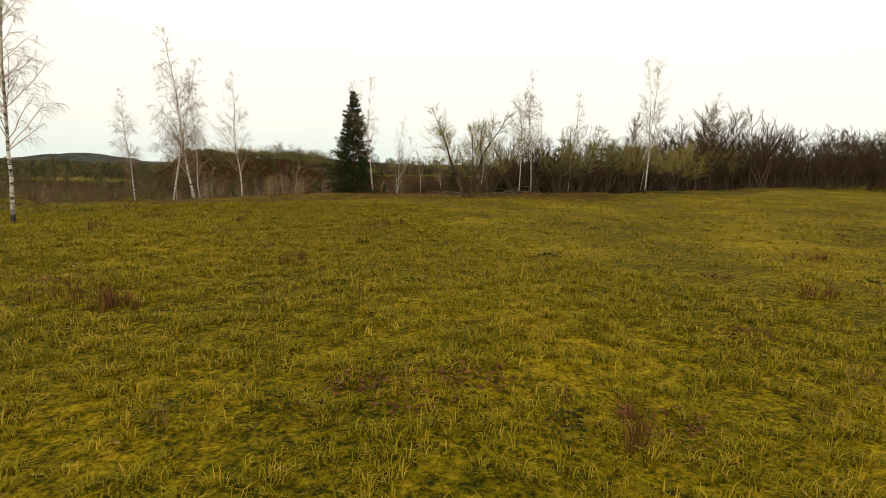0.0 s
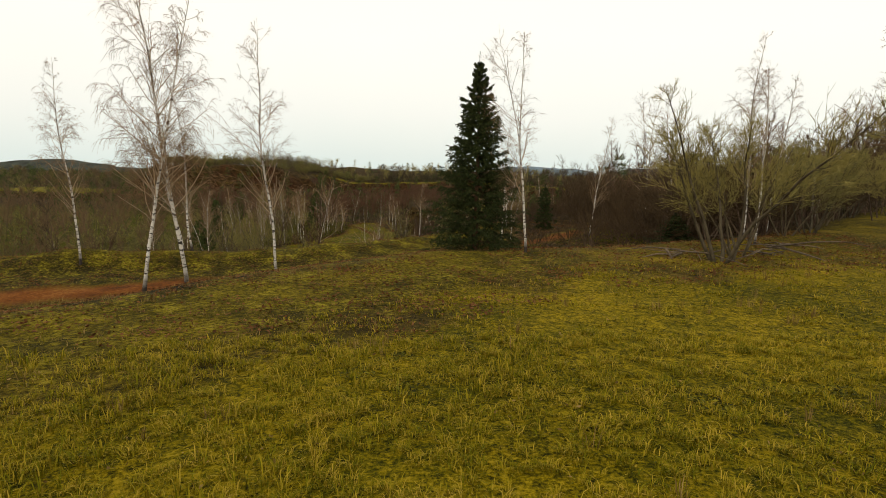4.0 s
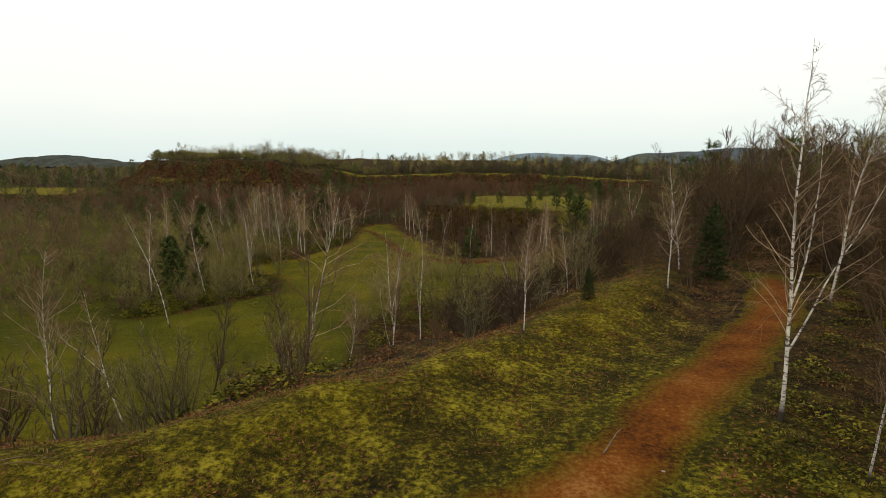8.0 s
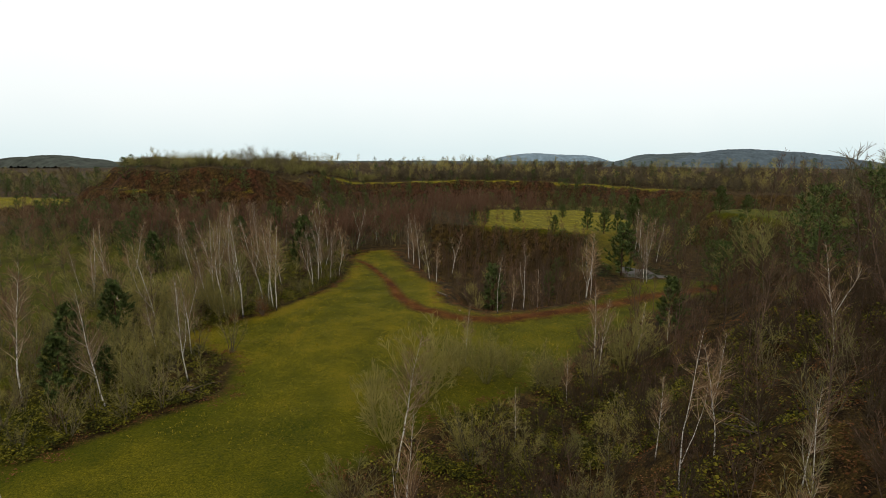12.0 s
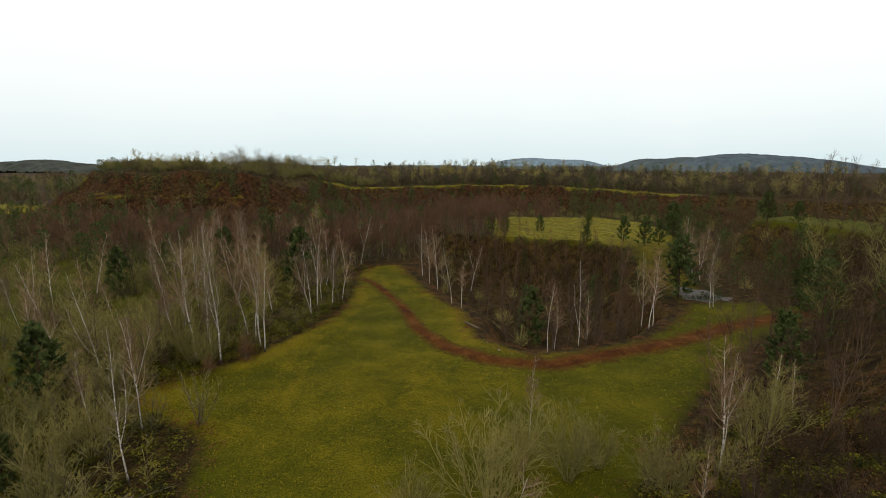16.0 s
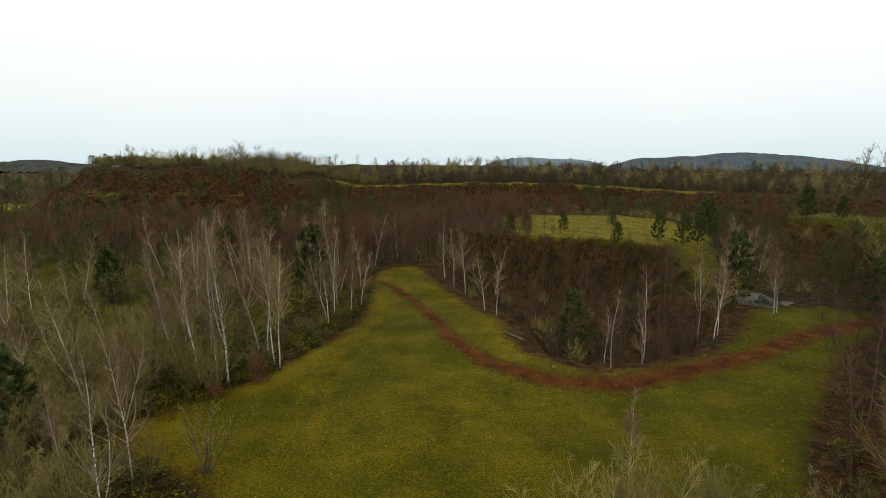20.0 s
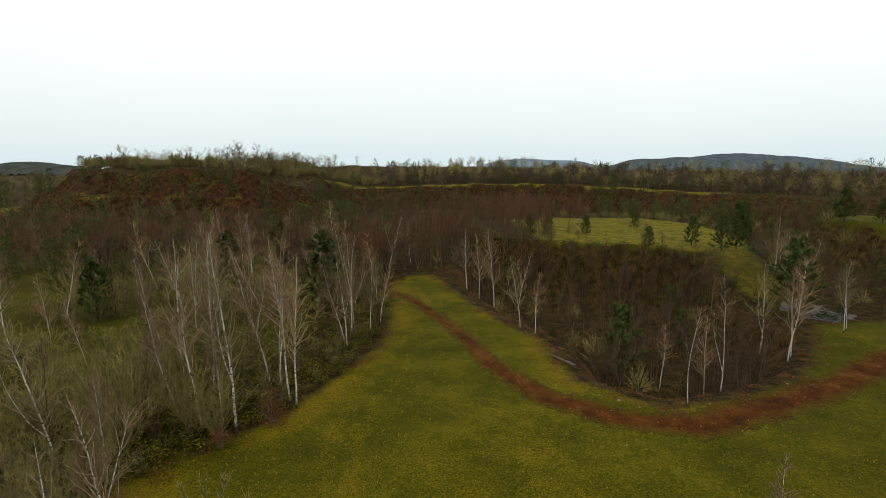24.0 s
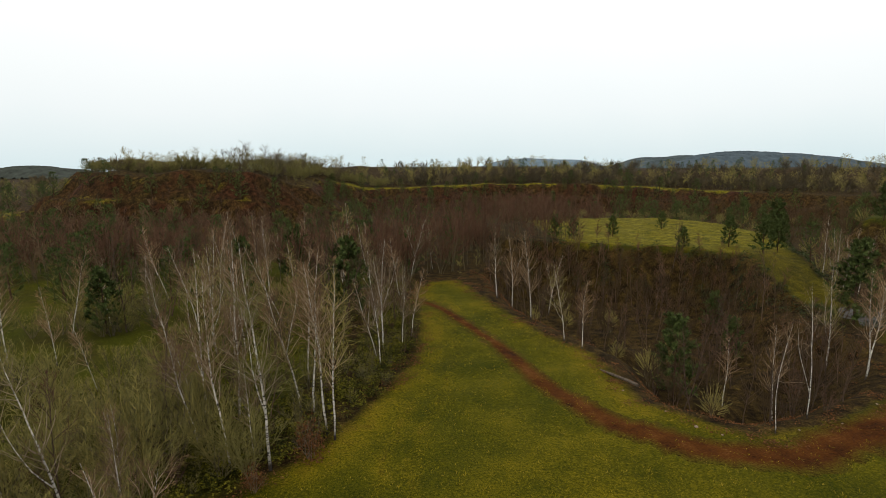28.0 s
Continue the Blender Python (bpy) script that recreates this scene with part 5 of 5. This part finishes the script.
far_wood("thicket", "bare scrub in the sunken wood", DENSE, scatter(57, 40, (-32, 10, 134, 188), sunken, 2.0), 0.2, 0.42, (DARKBARK, SHADED_TWIG), 31)
far_wood("thicket", "olive scrub in the sunken wood", DENSE, scatter(58, 9, (-30, 8, 136, 176), sunken, 2.4), 0.2, 0.4, (GREYBARK, OLIVE), 32)
far_wood("thicket", "scrub on the terrace beside the track", DENSE, scatter(59, 50, (2, 40, 66, 122), shelf, 2.0), 0.25, 0.5, (DARKBARK, RUDDY), 33)
far_wood("rim_canopy", "unbroken olive canopy on the quarry's rim", LEAFLESS, scatter(60, 210, (-150, -58, 244, 345), lambda x, y, f: (f["crest"] > 3) & (f["crest"] < 16), 1.5), 0.3, 0.46, (GREYBARK, OLIVE), 34, 1.6)
far_wood("rim_canopy", "mixed leafless canopy behind the grassy ledge", LEAFLESS, scatter(61, 130, (-60, 96, 262, 345), lambda x, y, f: (f["crest"] > 9) & (f["crest"] < 24), 2.0), 0.35, 0.6, (GREYBARK, MUTED), 35, 1.4)
far_wood("plateau_canopy", "wide leafless canopy on the plateau", LEAFLESS, scatter(64, 120, (-60, 150, 262, 400), lambda x, y, f: (f["crest"] > 14) & (f["crest"] < 70), 2.6), 0.4, 0.65, (GREYBARK, MUTED), 38, 1.3)
far_wood("birch_wood", "thin dark birches under the bench's bank", FAR, scatter(65, 60, (-28, 14, 150, 198), lambda x, y, f: (f["bench"] < -2.5) & (f["bench"] > -10) & (f["pit"] > 1), 1.5), 0.4, 0.62, (DARKBARK, SHADED_TWIG), 39)
far_wood("thicket", "dark bare scrub on the quarry slope", DENSE, scatter(66, 150, (-16, 24, 64, 114), lambda x, y, f: (f["berm"] > 2.5) & (f["berm"] < 26) & (f["lawn"] < -2), 1.6), 0.13, 0.34, (DARKBARK, SHADED_TWIG), 40, 1.2)
far_wood("thicket", "olive scrub in the wood below the cliff", DENSE, scatter(67, 150, (-125, -50, 112, 215), lambda x, y, f: (f["crest"] < -16) & (f["lawn"] < -3) & ~clearing(x, y), 2.2), 0.2, 0.45, (GREYBARK, OLIVE), 41, 1.3)
far_wood("birch_wood", "short bare birches along the bench's front bank", FAR, scatter(68, 44, (-20, 16, 164, 198), lambda x, y, f: (f["bench"] > -4) & (f["bench"] < 0.2) & (f["lawn"] < -2), 1.3), 0.3, 0.46, (DARKBARK, RUDDY), 42)
far_wood("thicket", "dark thicket beside the end of the track", DENSE, scatter(69, 34, (3, 18, 61, 80), lambda x, y, f: (f["edge"] > 0.5) & (f["track"] > 2.5), 1.8), 0.22, 0.42, (DARKBARK, SHADED_TWIG), 43, 1.2)
far_wood("rim_wood", "round olive-brown leafless crowns along the quarry's upper rim", LEAFLESS, scatter(43, 200, (-158, 100, 240, 350), lambda x, y, f: (f["crest"] > np.where(x > -70, 9, 5)) & (f["crest"] < 34), 1.7), 0.3, 0.46, (GREYBARK, MUTED), 23, 1.35)
far_wood("rim_trees", "taller bare trees on the skyline", SLIM, scatter(36, 26, (-100, -20, 246, 345), rimwood, 2.5), 0.5, 0.72, (GREYBARK, GREYBARK), 16, 1.5)
far_wood("rim_trees", "group of taller bare trees standing out on the skyline", SLIM, scatter(62, 11, (-93, -77, 249, 259), lambda x, y, f: f["crest"] > 2, 1.2), 0.6, 0.85, (GREYBARK, GREYBARK), 36, 1.3)
far_wood("rim_trees", "few bare trees above the grassy ledge", SLIM, scatter(63, 12, (-42, -8, 336, 350), lambda x, y, f: f["crest"] > 8, 1.6), 0.7, 1.0, (GREYBARK, OLIVE), 37, 1.3)
far_wood("plateau_pines", "dark pines on the plateau", NEEDLE, scatter(26, 110, (-150, 150, 250, 400), lambda x, y, f: plateau(x, y, f) & (x > -80), 3.0), 0.5, 1.0, (BROWN, PINE), 6)
bank = lambda x, y, f: (f["berm"] < 26) & (f["edge"] > 9) & (f["lawn"] < -3) & (f["bench"] < -1) & (f["ring"] > 3) & (f["track"] > 3)
far_wood("hillside_wood", "dense bare wood on the quarry's flank", FAR, scatter(27, 300, (10, 150, 92, 262), bank, 2.0), 0.5, 0.95, (DARKBARK, SHADED_TWIG), 7)
far_wood("hillside_wood", "olive-grey bare trees on the quarry's flank", SLIM, scatter(55, 90, (10, 150, 92, 262), bank, 3.0), 0.5, 1.05, (GREYBARK, OLIVE), 29, 1.3)
far_wood("hillside_pines", "dark conifers on the quarry's flank", NEEDLE, scatter(28, 70, (12, 140, 100, 262), bank, 3.5), 0.8, 1.6, (BROWN, PINE), 8)
far_wood("hillside_thicket", "dark scrub on the quarry's flank", SHRUBBY, scatter(29, 260, (4, 110, 88, 240), bank, 1.8), 0.3, 0.5, (DARKBARK, SHADED_TWIG), 9, 1.5)
side = lambda x, y, f: (f["edge"] < 8) & (f["edge"] > -60) & ((f["edge"] > -2) | (x > 62 + 0.4 * (70 - y))) & (y > 58)
far_wood("meadow_side_wood", "dark leafless wood beside the meadow", SLIM, scatter(30, 330, (24, 130, 60, 150), side, 2.0), 0.7, 1.1, (DARKBARK, SHADED_TWIG), 10)
far_wood("meadow_side_thicket", "dark scrub beside the meadow", SHRUBBY, scatter(31, 240, (20, 130, 60, 150), side, 1.8), 0.35, 0.65, (DARKBARK, SHADED_TWIG), 11, 1.5)

far_wood("meadow_side_thicket", "dense dark brown thicket behind the willows", DENSE, scatter(70, 190, (2, 44, 50, 100), lambda x, y, f: (f["edge"] > 1.0) & (f["berm"] < 1) & (f["track"] > 3.2), 1.9), 0.36, 0.6, (DARKBARK, SHADED_TWIG), 44, 1.35)
far_wood("thicket", "dark bare scrub beside the red track", DENSE, scatter(72, 60, (-6, 14, 52, 84), lambda x, y, f: (f["edge"] > 5) & (f["berm"] < -4.5) & (f["track"] > 3.0) & (line_gap(x, y, TRACK) < 0), 1.7), 0.14, 0.36, (DARKBARK, SHADED_TWIG), 46, 1.3)
far_wood("meadow_side_wood", "dark round-crowned wood closing the meadow", DENSE, scatter(71, 150, (30, 130, 56, 150), side, 2.6), 0.55, 0.95, (DARKBARK, SHADED_TWIG), 45, 1.3)
for k, (x, y, h) in enumerate(((64.0, 213.0, 15.5), (66.5, 216.5, 17.0), (69.0, 212.0, 16.0), (71.5, 215.0, 14.0), (62.0, 217.0, 13.0), (74.0, 211.0, 15.0))):
    put(DUSKY[k % 4], x, y, 1.4 * k, h / 10, (0, 2 - k % 3), "tall bare dark-stemmed tree at the edge of the field", "tall trees by the field")

far_wood("thicket", "dark bare scrub along the berm", DENSE, scatter(73, 70, (-9, 16, 68, 104), lambda x, y, f: (f["berm"] > -4) & (f["berm"] < 6) & (f["track"] > 3), 1.6), 0.12, 0.3, (DARKBARK, SHADED_TWIG), 47, 1.3)
far_wood("bench_scrub", "low scrub along the back of the grassy bench", DENSE, scatter(74, 60, (-20, 30, 200, 242), lambda x, y, f: (f["bench"] > -4) & (f["bench"] < 1.5), 1.6), 0.12, 0.28, (GREYBARK, OLIVE), 48, 1.4)

far_wood("distant_wood", "olive-grey leafless wood on the far rise", LEAFLESS, scatter(76, 150, (-420, -150, 270, 560), lambda x, y, f: f["crest"] < -2, 3.0), 0.55, 1.0, (GREYBARK, MUTED), 49, 1.5)
far_wood("distant_pines", "dark conifers in front of the far rise", NEEDLE, scatter(77, 40, (-340, -158, 262, 420), lambda x, y, f: f["crest"] < -2, 4.0), 1.0, 1.6, (BROWN, PINE), 50)

# ---- small plants of the ground ----
def tufts(places, r, blades, low, high, width, lean=0.55, radius=0.07):
    """Grass blades: tapered and bent, in tufts."""
    n = len(places)
    p = np.array(places)
    z = ground_z(p[:, 0], p[:, 1])
    base = np.repeat(np.c_[p, z - 0.015], blades, 0)
    m = n * blades
    a = r.uniform(0, 6.283, m)
    off = r.uniform(0, radius, m)
    base[:, 0] += np.cos(a) * off
    base[:, 1] += np.sin(a) * off
    h = r.uniform(low, high, m) * np.repeat(r.uniform(0.7, 1.25, n), blades)
    out = np.stack((np.cos(a), np.sin(a), np.zeros(m)), -1)
    across = np.stack((-np.sin(a), np.cos(a), np.zeros(m)), -1) * (width * r.uniform(0.7, 1.3, m))[:, None]
    bend = (r.uniform(0.15, 1, m) * lean)[:, None] * h[:, None]
    mid = base + out * bend * 0.35 + np.array((0, 0, 1)) * h[:, None] * 0.6
    tip = base + out * bend * 1.25 + np.array((0, 0, 1)) * h[:, None] * (1 - 0.25 * lean)
    g = Geo()
    v = np.stack((base - across, base + across, mid - across * 0.8, mid + across * 0.8, tip), 1)
    i = np.arange(m)[:, None] * 5
    g.add(v, np.c_[i, i + 1, i + 3, i + 2], np.c_[i + 2, i + 3, i + 4])
    return g


def spots(seed, count, box, test):
    r = np.random.RandomState(seed)
    x, y = r.uniform(box[0], box[1], count * 4), r.uniform(box[2], box[3], count * 4)
    ok = test(x, y, fields(x, y))
    return np.c_[x, y][ok][:count]


r = np.random.RandomState(77)
near = lambda x, y, f: f["edge"] < -4.5
strip = lambda x, y, f: (f["edge"] < -4.5) & (np.abs(line_gap(x, y, ((1, 0), (-10, 17), (-11, 30)))) < 9)
def clumped(places, r, each, spread):
    """Several tufts round each place, so that the sward stands in small domes."""
    p = np.repeat(np.asarray(places), each, 0)
    return p + r.normal(0, spread, p.shape)


sward = lambda x, y, f: strip(x, y, f) & (waves(x, y, 1.1, 74) + 0.7 * waves(x, y, 0.45, 75) > -0.5)
g = tufts(clumped(spots(1, 8200, (-17, 16, 3, 32), sward), r, 5, 0.07), r, 9, 0.05, 0.15, 0.0042, 1.15, 0.07)
tagged(new("meadow_grass", g.mesh("meadow_grass", BLADE)), "matted yellow-green autumn meadow grass", "grass", kind="stuff")
g = tufts(clumped(spots(2, 6500, (-30, 34, 8, 58), near), r, 4, 0.14), r, 7, 0.05, 0.14, 0.0075, 1.3, 0.14)
tagged(new("meadow_grass", g.mesh("meadow_grass", BLADE)), "matted yellow-green autumn meadow grass", "grass", kind="stuff")
brow = lambda x, y, f: (f["edge"] > -11) & (f["edge"] < -3) & (waves(x, y, 4, 79) > -0.3)
g = tufts(spots(8, 2200, (-36, -4, 10, 31), brow), r, 12, 0.08, 0.26, 0.006, 0.9, 0.16)
tagged(new("tall_grass", g.mesh("tall_grass", BLADE)), "longer ochre grass along the meadow's brow", "grass", kind="stuff")
g = tufts(spots(3, 1100, (-24, 30, 3, 60), lambda x, y, f: (f["edge"] < 2.0) & (waves(x, y, 5, 71) + 0.5 * waves(x, y, 1.3, 76) > 0.45)), r, 14, 0.12, 0.34, 0.004, 0.45, 0.12)
tagged(new("tall_grass", g.mesh("tall_grass", STRAW)), "clumps of taller straw-coloured dead grass", "grass", kind="stuff")
verge = lambda x, y, f: (f["edge"] > -8) & (f["berm"] < 5) & (f["track"] > 1.5)
g = tufts(spots(4, 10000, (-42, 12, 28, 82), verge), r, 8, 0.03, 0.12, 0.006, 1.0, 0.18)
tagged(new("dead_grass", g.mesh("dead_grass", STRAW)), "brown dead grass on the terrace", "grass", kind="stuff")
g = tufts(spots(5, 7000, (-42, 12, 30, 84), lambda x, y, f: verge(x, y, f) & (x < -6) & (waves(x, y, 6, 72) + 0.9 * np.exp(-(f["berm"] / 2.5) ** 2) > 0.45)), r, 9, 0.02, 0.07, 0.012, 1.0, 0.14)
tagged(new("moss", g.mesh("moss", MOSS)), "bright yellow-green moss cushions on the berm", "moss", kind="stuff")
g = tufts(spots(6, 3000, (-58, 12, 100, 165), lambda x, y, f: f["lawn"] > 0.5), r, 6, 0.06, 0.16, 0.014, 0.8, 0.25)
tagged(new("valley_grass", g.mesh("valley_grass", BLADE)), "short mown grass of the valley meadow", "grass", kind="stuff")


def leaves(places, r, each, spread, high, size, flat=0.7):
    """Loose leaves: small folded kites at all angles in a low mound."""
    n = len(places)
    p = np.repeat(np.array(places), each, 0)
    m = len(p)
    a, rad = r.uniform(0, 6.283, m), spread * np.sqrt(r.uniform(0, 1, m)) * np.repeat(r.uniform(0.6, 1.3, n), each)
    x, y = p[:, 0] + np.cos(a) * rad, p[:, 1] + np.sin(a) * rad
    top = np.repeat(r.uniform(0.5, 1.2, n), each) * high * np.clip(1 - (rad / (spread * 1.3)) ** 2, 0.05, 1)
    c = np.c_[x, y, ground_z(x, y) + 0.02 + top * r.uniform(0.25, 1, m)]
    u = r.normal(0, 1, (m, 3)) * (1, 1, 1 - flat)
    u /= np.linalg.norm(u, axis=1, keepdims=True)
    w = np.cross(u, r.normal(0, 1, (m, 3)) * (0.4, 0.4, 1))
    w /= np.linalg.norm(w, axis=1, keepdims=True) + 1e-9
    s = (size * r.uniform(0.6, 1.3, m))[:, None]
    nrm = np.cross(u, w)
    v = np.stack((c - u * s, c + w * s * 0.55 + nrm * s * 0.2, c + u * s, c - w * s * 0.55 + nrm * s * 0.2), 1)
    i = np.arange(m)[:, None] * 4
    g = Geo()
    g.add(v, None, np.concatenate((np.c_[i, i + 1, i + 2], np.c_[i, i + 2, i + 3])))
    return g


g = leaves(spots(11, 800, (-27, 26, 58, 122), lambda x, y, f: slope(x, y, f) & (waves(x, y, 8, 73) > -0.2) & ((y > 88) | (x < -20))), r, 60, 0.85, 0.7, 0.10)
tagged(new("brambles", g.mesh("brambles", BRAMBLE)), "low dark green brambles on the quarry slope", "brambles", kind="stuff")
g = leaves(spots(12, 620, (-56, -36, 96, 175), west), r, 55, 0.9, 0.6, 0.10)
tagged(new("brambles", g.mesh("brambles", BRAMBLE)), "bramble undergrowth in the birch wood", "brambles", kind="stuff")
g = leaves(np.r_[spots(18, 330, (-24, 8, 98, 113), lambda x, y, f: (f["lawn"] < -0.5) & (waves(x, y, 4, 77) > 0.0)), spots(19, 170, (-50, -36, 96, 110), lambda x, y, f: (f["lawn"] < -0.5) & (waves(x, y, 4, 78) > -0.2))], r, 75, 0.8, 0.9, 0.11)
tagged(new("brambles", g.mesh("brambles", BRAMBLE)), "yellow-green bramble mounds at the foot of the slope", "brambles", kind="stuff")
g = leaves(spots(21, 330, (-13, 8, 46, 72), lambda x, y, f: (f["edge"] > 3) & (f["track"] > 1.9) & (line_gap(x, y, TRACK) < 0) & (waves(x, y, 3.5, 80) > -0.2)), r, 60, 0.6, 0.3, 0.055)
tagged(new("brambles", g.mesh("brambles", BRAMBLE)), "low dark brambles beside the red track", "brambles", kind="stuff")
g = leaves(spots(22, 520, (-56, -36, 116, 178), hem), r, 70, 0.75, 0.95, 0.085)
tagged(new("brambles", g.mesh("brambles", BRAMBLE)), "olive bramble hem along the birch wood", "brambles", kind="stuff")
g = leaves(spots(13, 900, (-50, 26, 56, 126), slope), r, 45, 1.0, 0.35, 0.07)
tagged(new("dead_bracken", g.mesh("dead_bracken", RUST)), "russet dead bracken and leaves on the slope", "bracken", kind="stuff")
rim = lambda x, y, f: (np.abs(f["lawn"]) < 1.3) | ((f["pit"] > -1.5) & (f["pit"] < 2.5))
g = leaves(spots(14, 900, (-60, 12, 96, 196), rim), r, 40, 0.7, 0.25, 0.07)
tagged(new("dead_leaves", g.mesh("dead_leaves", RUST)), "brown leaf litter along the wood's edge", "leaves", kind="stuff")
g = leaves(spots(20, 260, (-26, 30, 154, 200), lambda x, y, f: (f["bench"] > -3.5) & (f["bench"] < 0.3) & (f["lawn"] < -1)), r, 70, 0.9, 0.9, 0.12)
tagged(new("gorse_thicket", g.mesh("gorse_thicket", SPRUCE)), "low dark evergreen scrub on the bench's bank", "scrub", kind="stuff")
g = leaves(spots(15, 2600, (-40, 10, 32, 80), verge), r, 18, 0.6, 0.06, 0.045)
tagged(new("dead_leaves", g.mesh("dead_leaves", RUST)), "fallen leaves on the mossy terrace", "leaves", kind="stuff")
g = leaves(spots(16, 500, (-24, 26, 3, 46), near), r, 7, 0.5, 0.05, 0.03)
tagged(new("fallen_leaves", g.mesh("fallen_leaves", STRAW)), "pale fallen leaves in the meadow", "leaves", kind="stuff")

# broad-leaved weeds, rusty tufts and bare patches in the meadow
weeds = spots(17, 70, (-16, 14, 4, 32), near)
g = leaves(np.r_[np.array(((-3.1, 7.2), (-1.3, 8.4), (-2.1, 7.3), (-7.6, 14.6), (-7.0, 14.2), (-5.5, 15.2), (-10.1, 21.5), (-8.7, 21.9))), weeds], r, 60, 0.32, 0.10, 0.035, 0.8)
tagged(new("meadow_weeds", g.mesh("meadow_weeds", BRAMBLE)), "low dark green weed rosettes in the meadow", "weeds", kind="stuff")
g = tufts([(x + r.normal(0, 0.25), y + r.normal(0, 0.2)) for x, y in ((-6.2, 10.5), (-6.6, 10.9), (-5.6, 10.7), (-3.4, 21.2), (0.9, 7.3), (-4.2, 14.5), (-13.5, 24.6), (-8.8, 22.0), (5, 12), (8, 17), (-12, 19)) for _ in range(7)], r, 22, 0.12, 0.34, 0.004, 0.5, 0.12)
tagged(new("rusty_grass", g.mesh("rusty_grass", RUST)), "rust-coloured dead grass tufts in the meadow", "grass", kind="stuff")
g = leaves([(-1.6, 7.9), (-1.0, 7.7), (-0.5, 8.1), (1.2, 7.5), (-5.8, 16.6), (-8.0, 12.2), (3.0, 10.0), (4.4, 14.0), (-11, 24)], r, 70, 0.42, 0.03, 0.04, 0.95)
tagged(new("dead_leaves", g.mesh("dead_leaves", RUST)), "brown dead leaves matted on bare patches of the meadow", "leaves", kind="stuff")

# young beech still in its rusty leaf
bw, bt = bush(501, 2.2, stems=7, limbs=6, fine=3)
for x, y, s in ((-42.3, 131.2, 1.3), (-44.4, 127.8, 0.9), (-25.8, 76.2, 0.8), (-22.5, 60.6, 0.8), (9.5, 67.0, 0.9)):
    root = thing("beech_bush", "small beech bush holding rust-red dead leaves", "bush", "beech bushes")
    root.matrix_basis = stand(x, y, s * 7, s)
    part("stem_clump", bw.mesh("stem_clump", DEAD, True), root)
    part("crown", bt.mesh("crown", TWIG, True), root)
    g = leaves([(0.0, 0.0)] * 4, r, 150, 0.75, 1.9, 0.06, 0.3)
    v = g.v[0]
    v[:, 2] -= float(ground_z(0.0, 0.0)) - 0.1
    part("foliage", g.mesh("foliage", RUST), root)

for kit in (*tall, *light, SPRUCE_KIT, YOUNG_KIT, *WILLOW, *EDGE_WILLOW, *SPIKY_WILLOW, *SLENDER, *MID, *DUSKY, *ALDER, *RUSSET, *PINES):
    discard(kit)
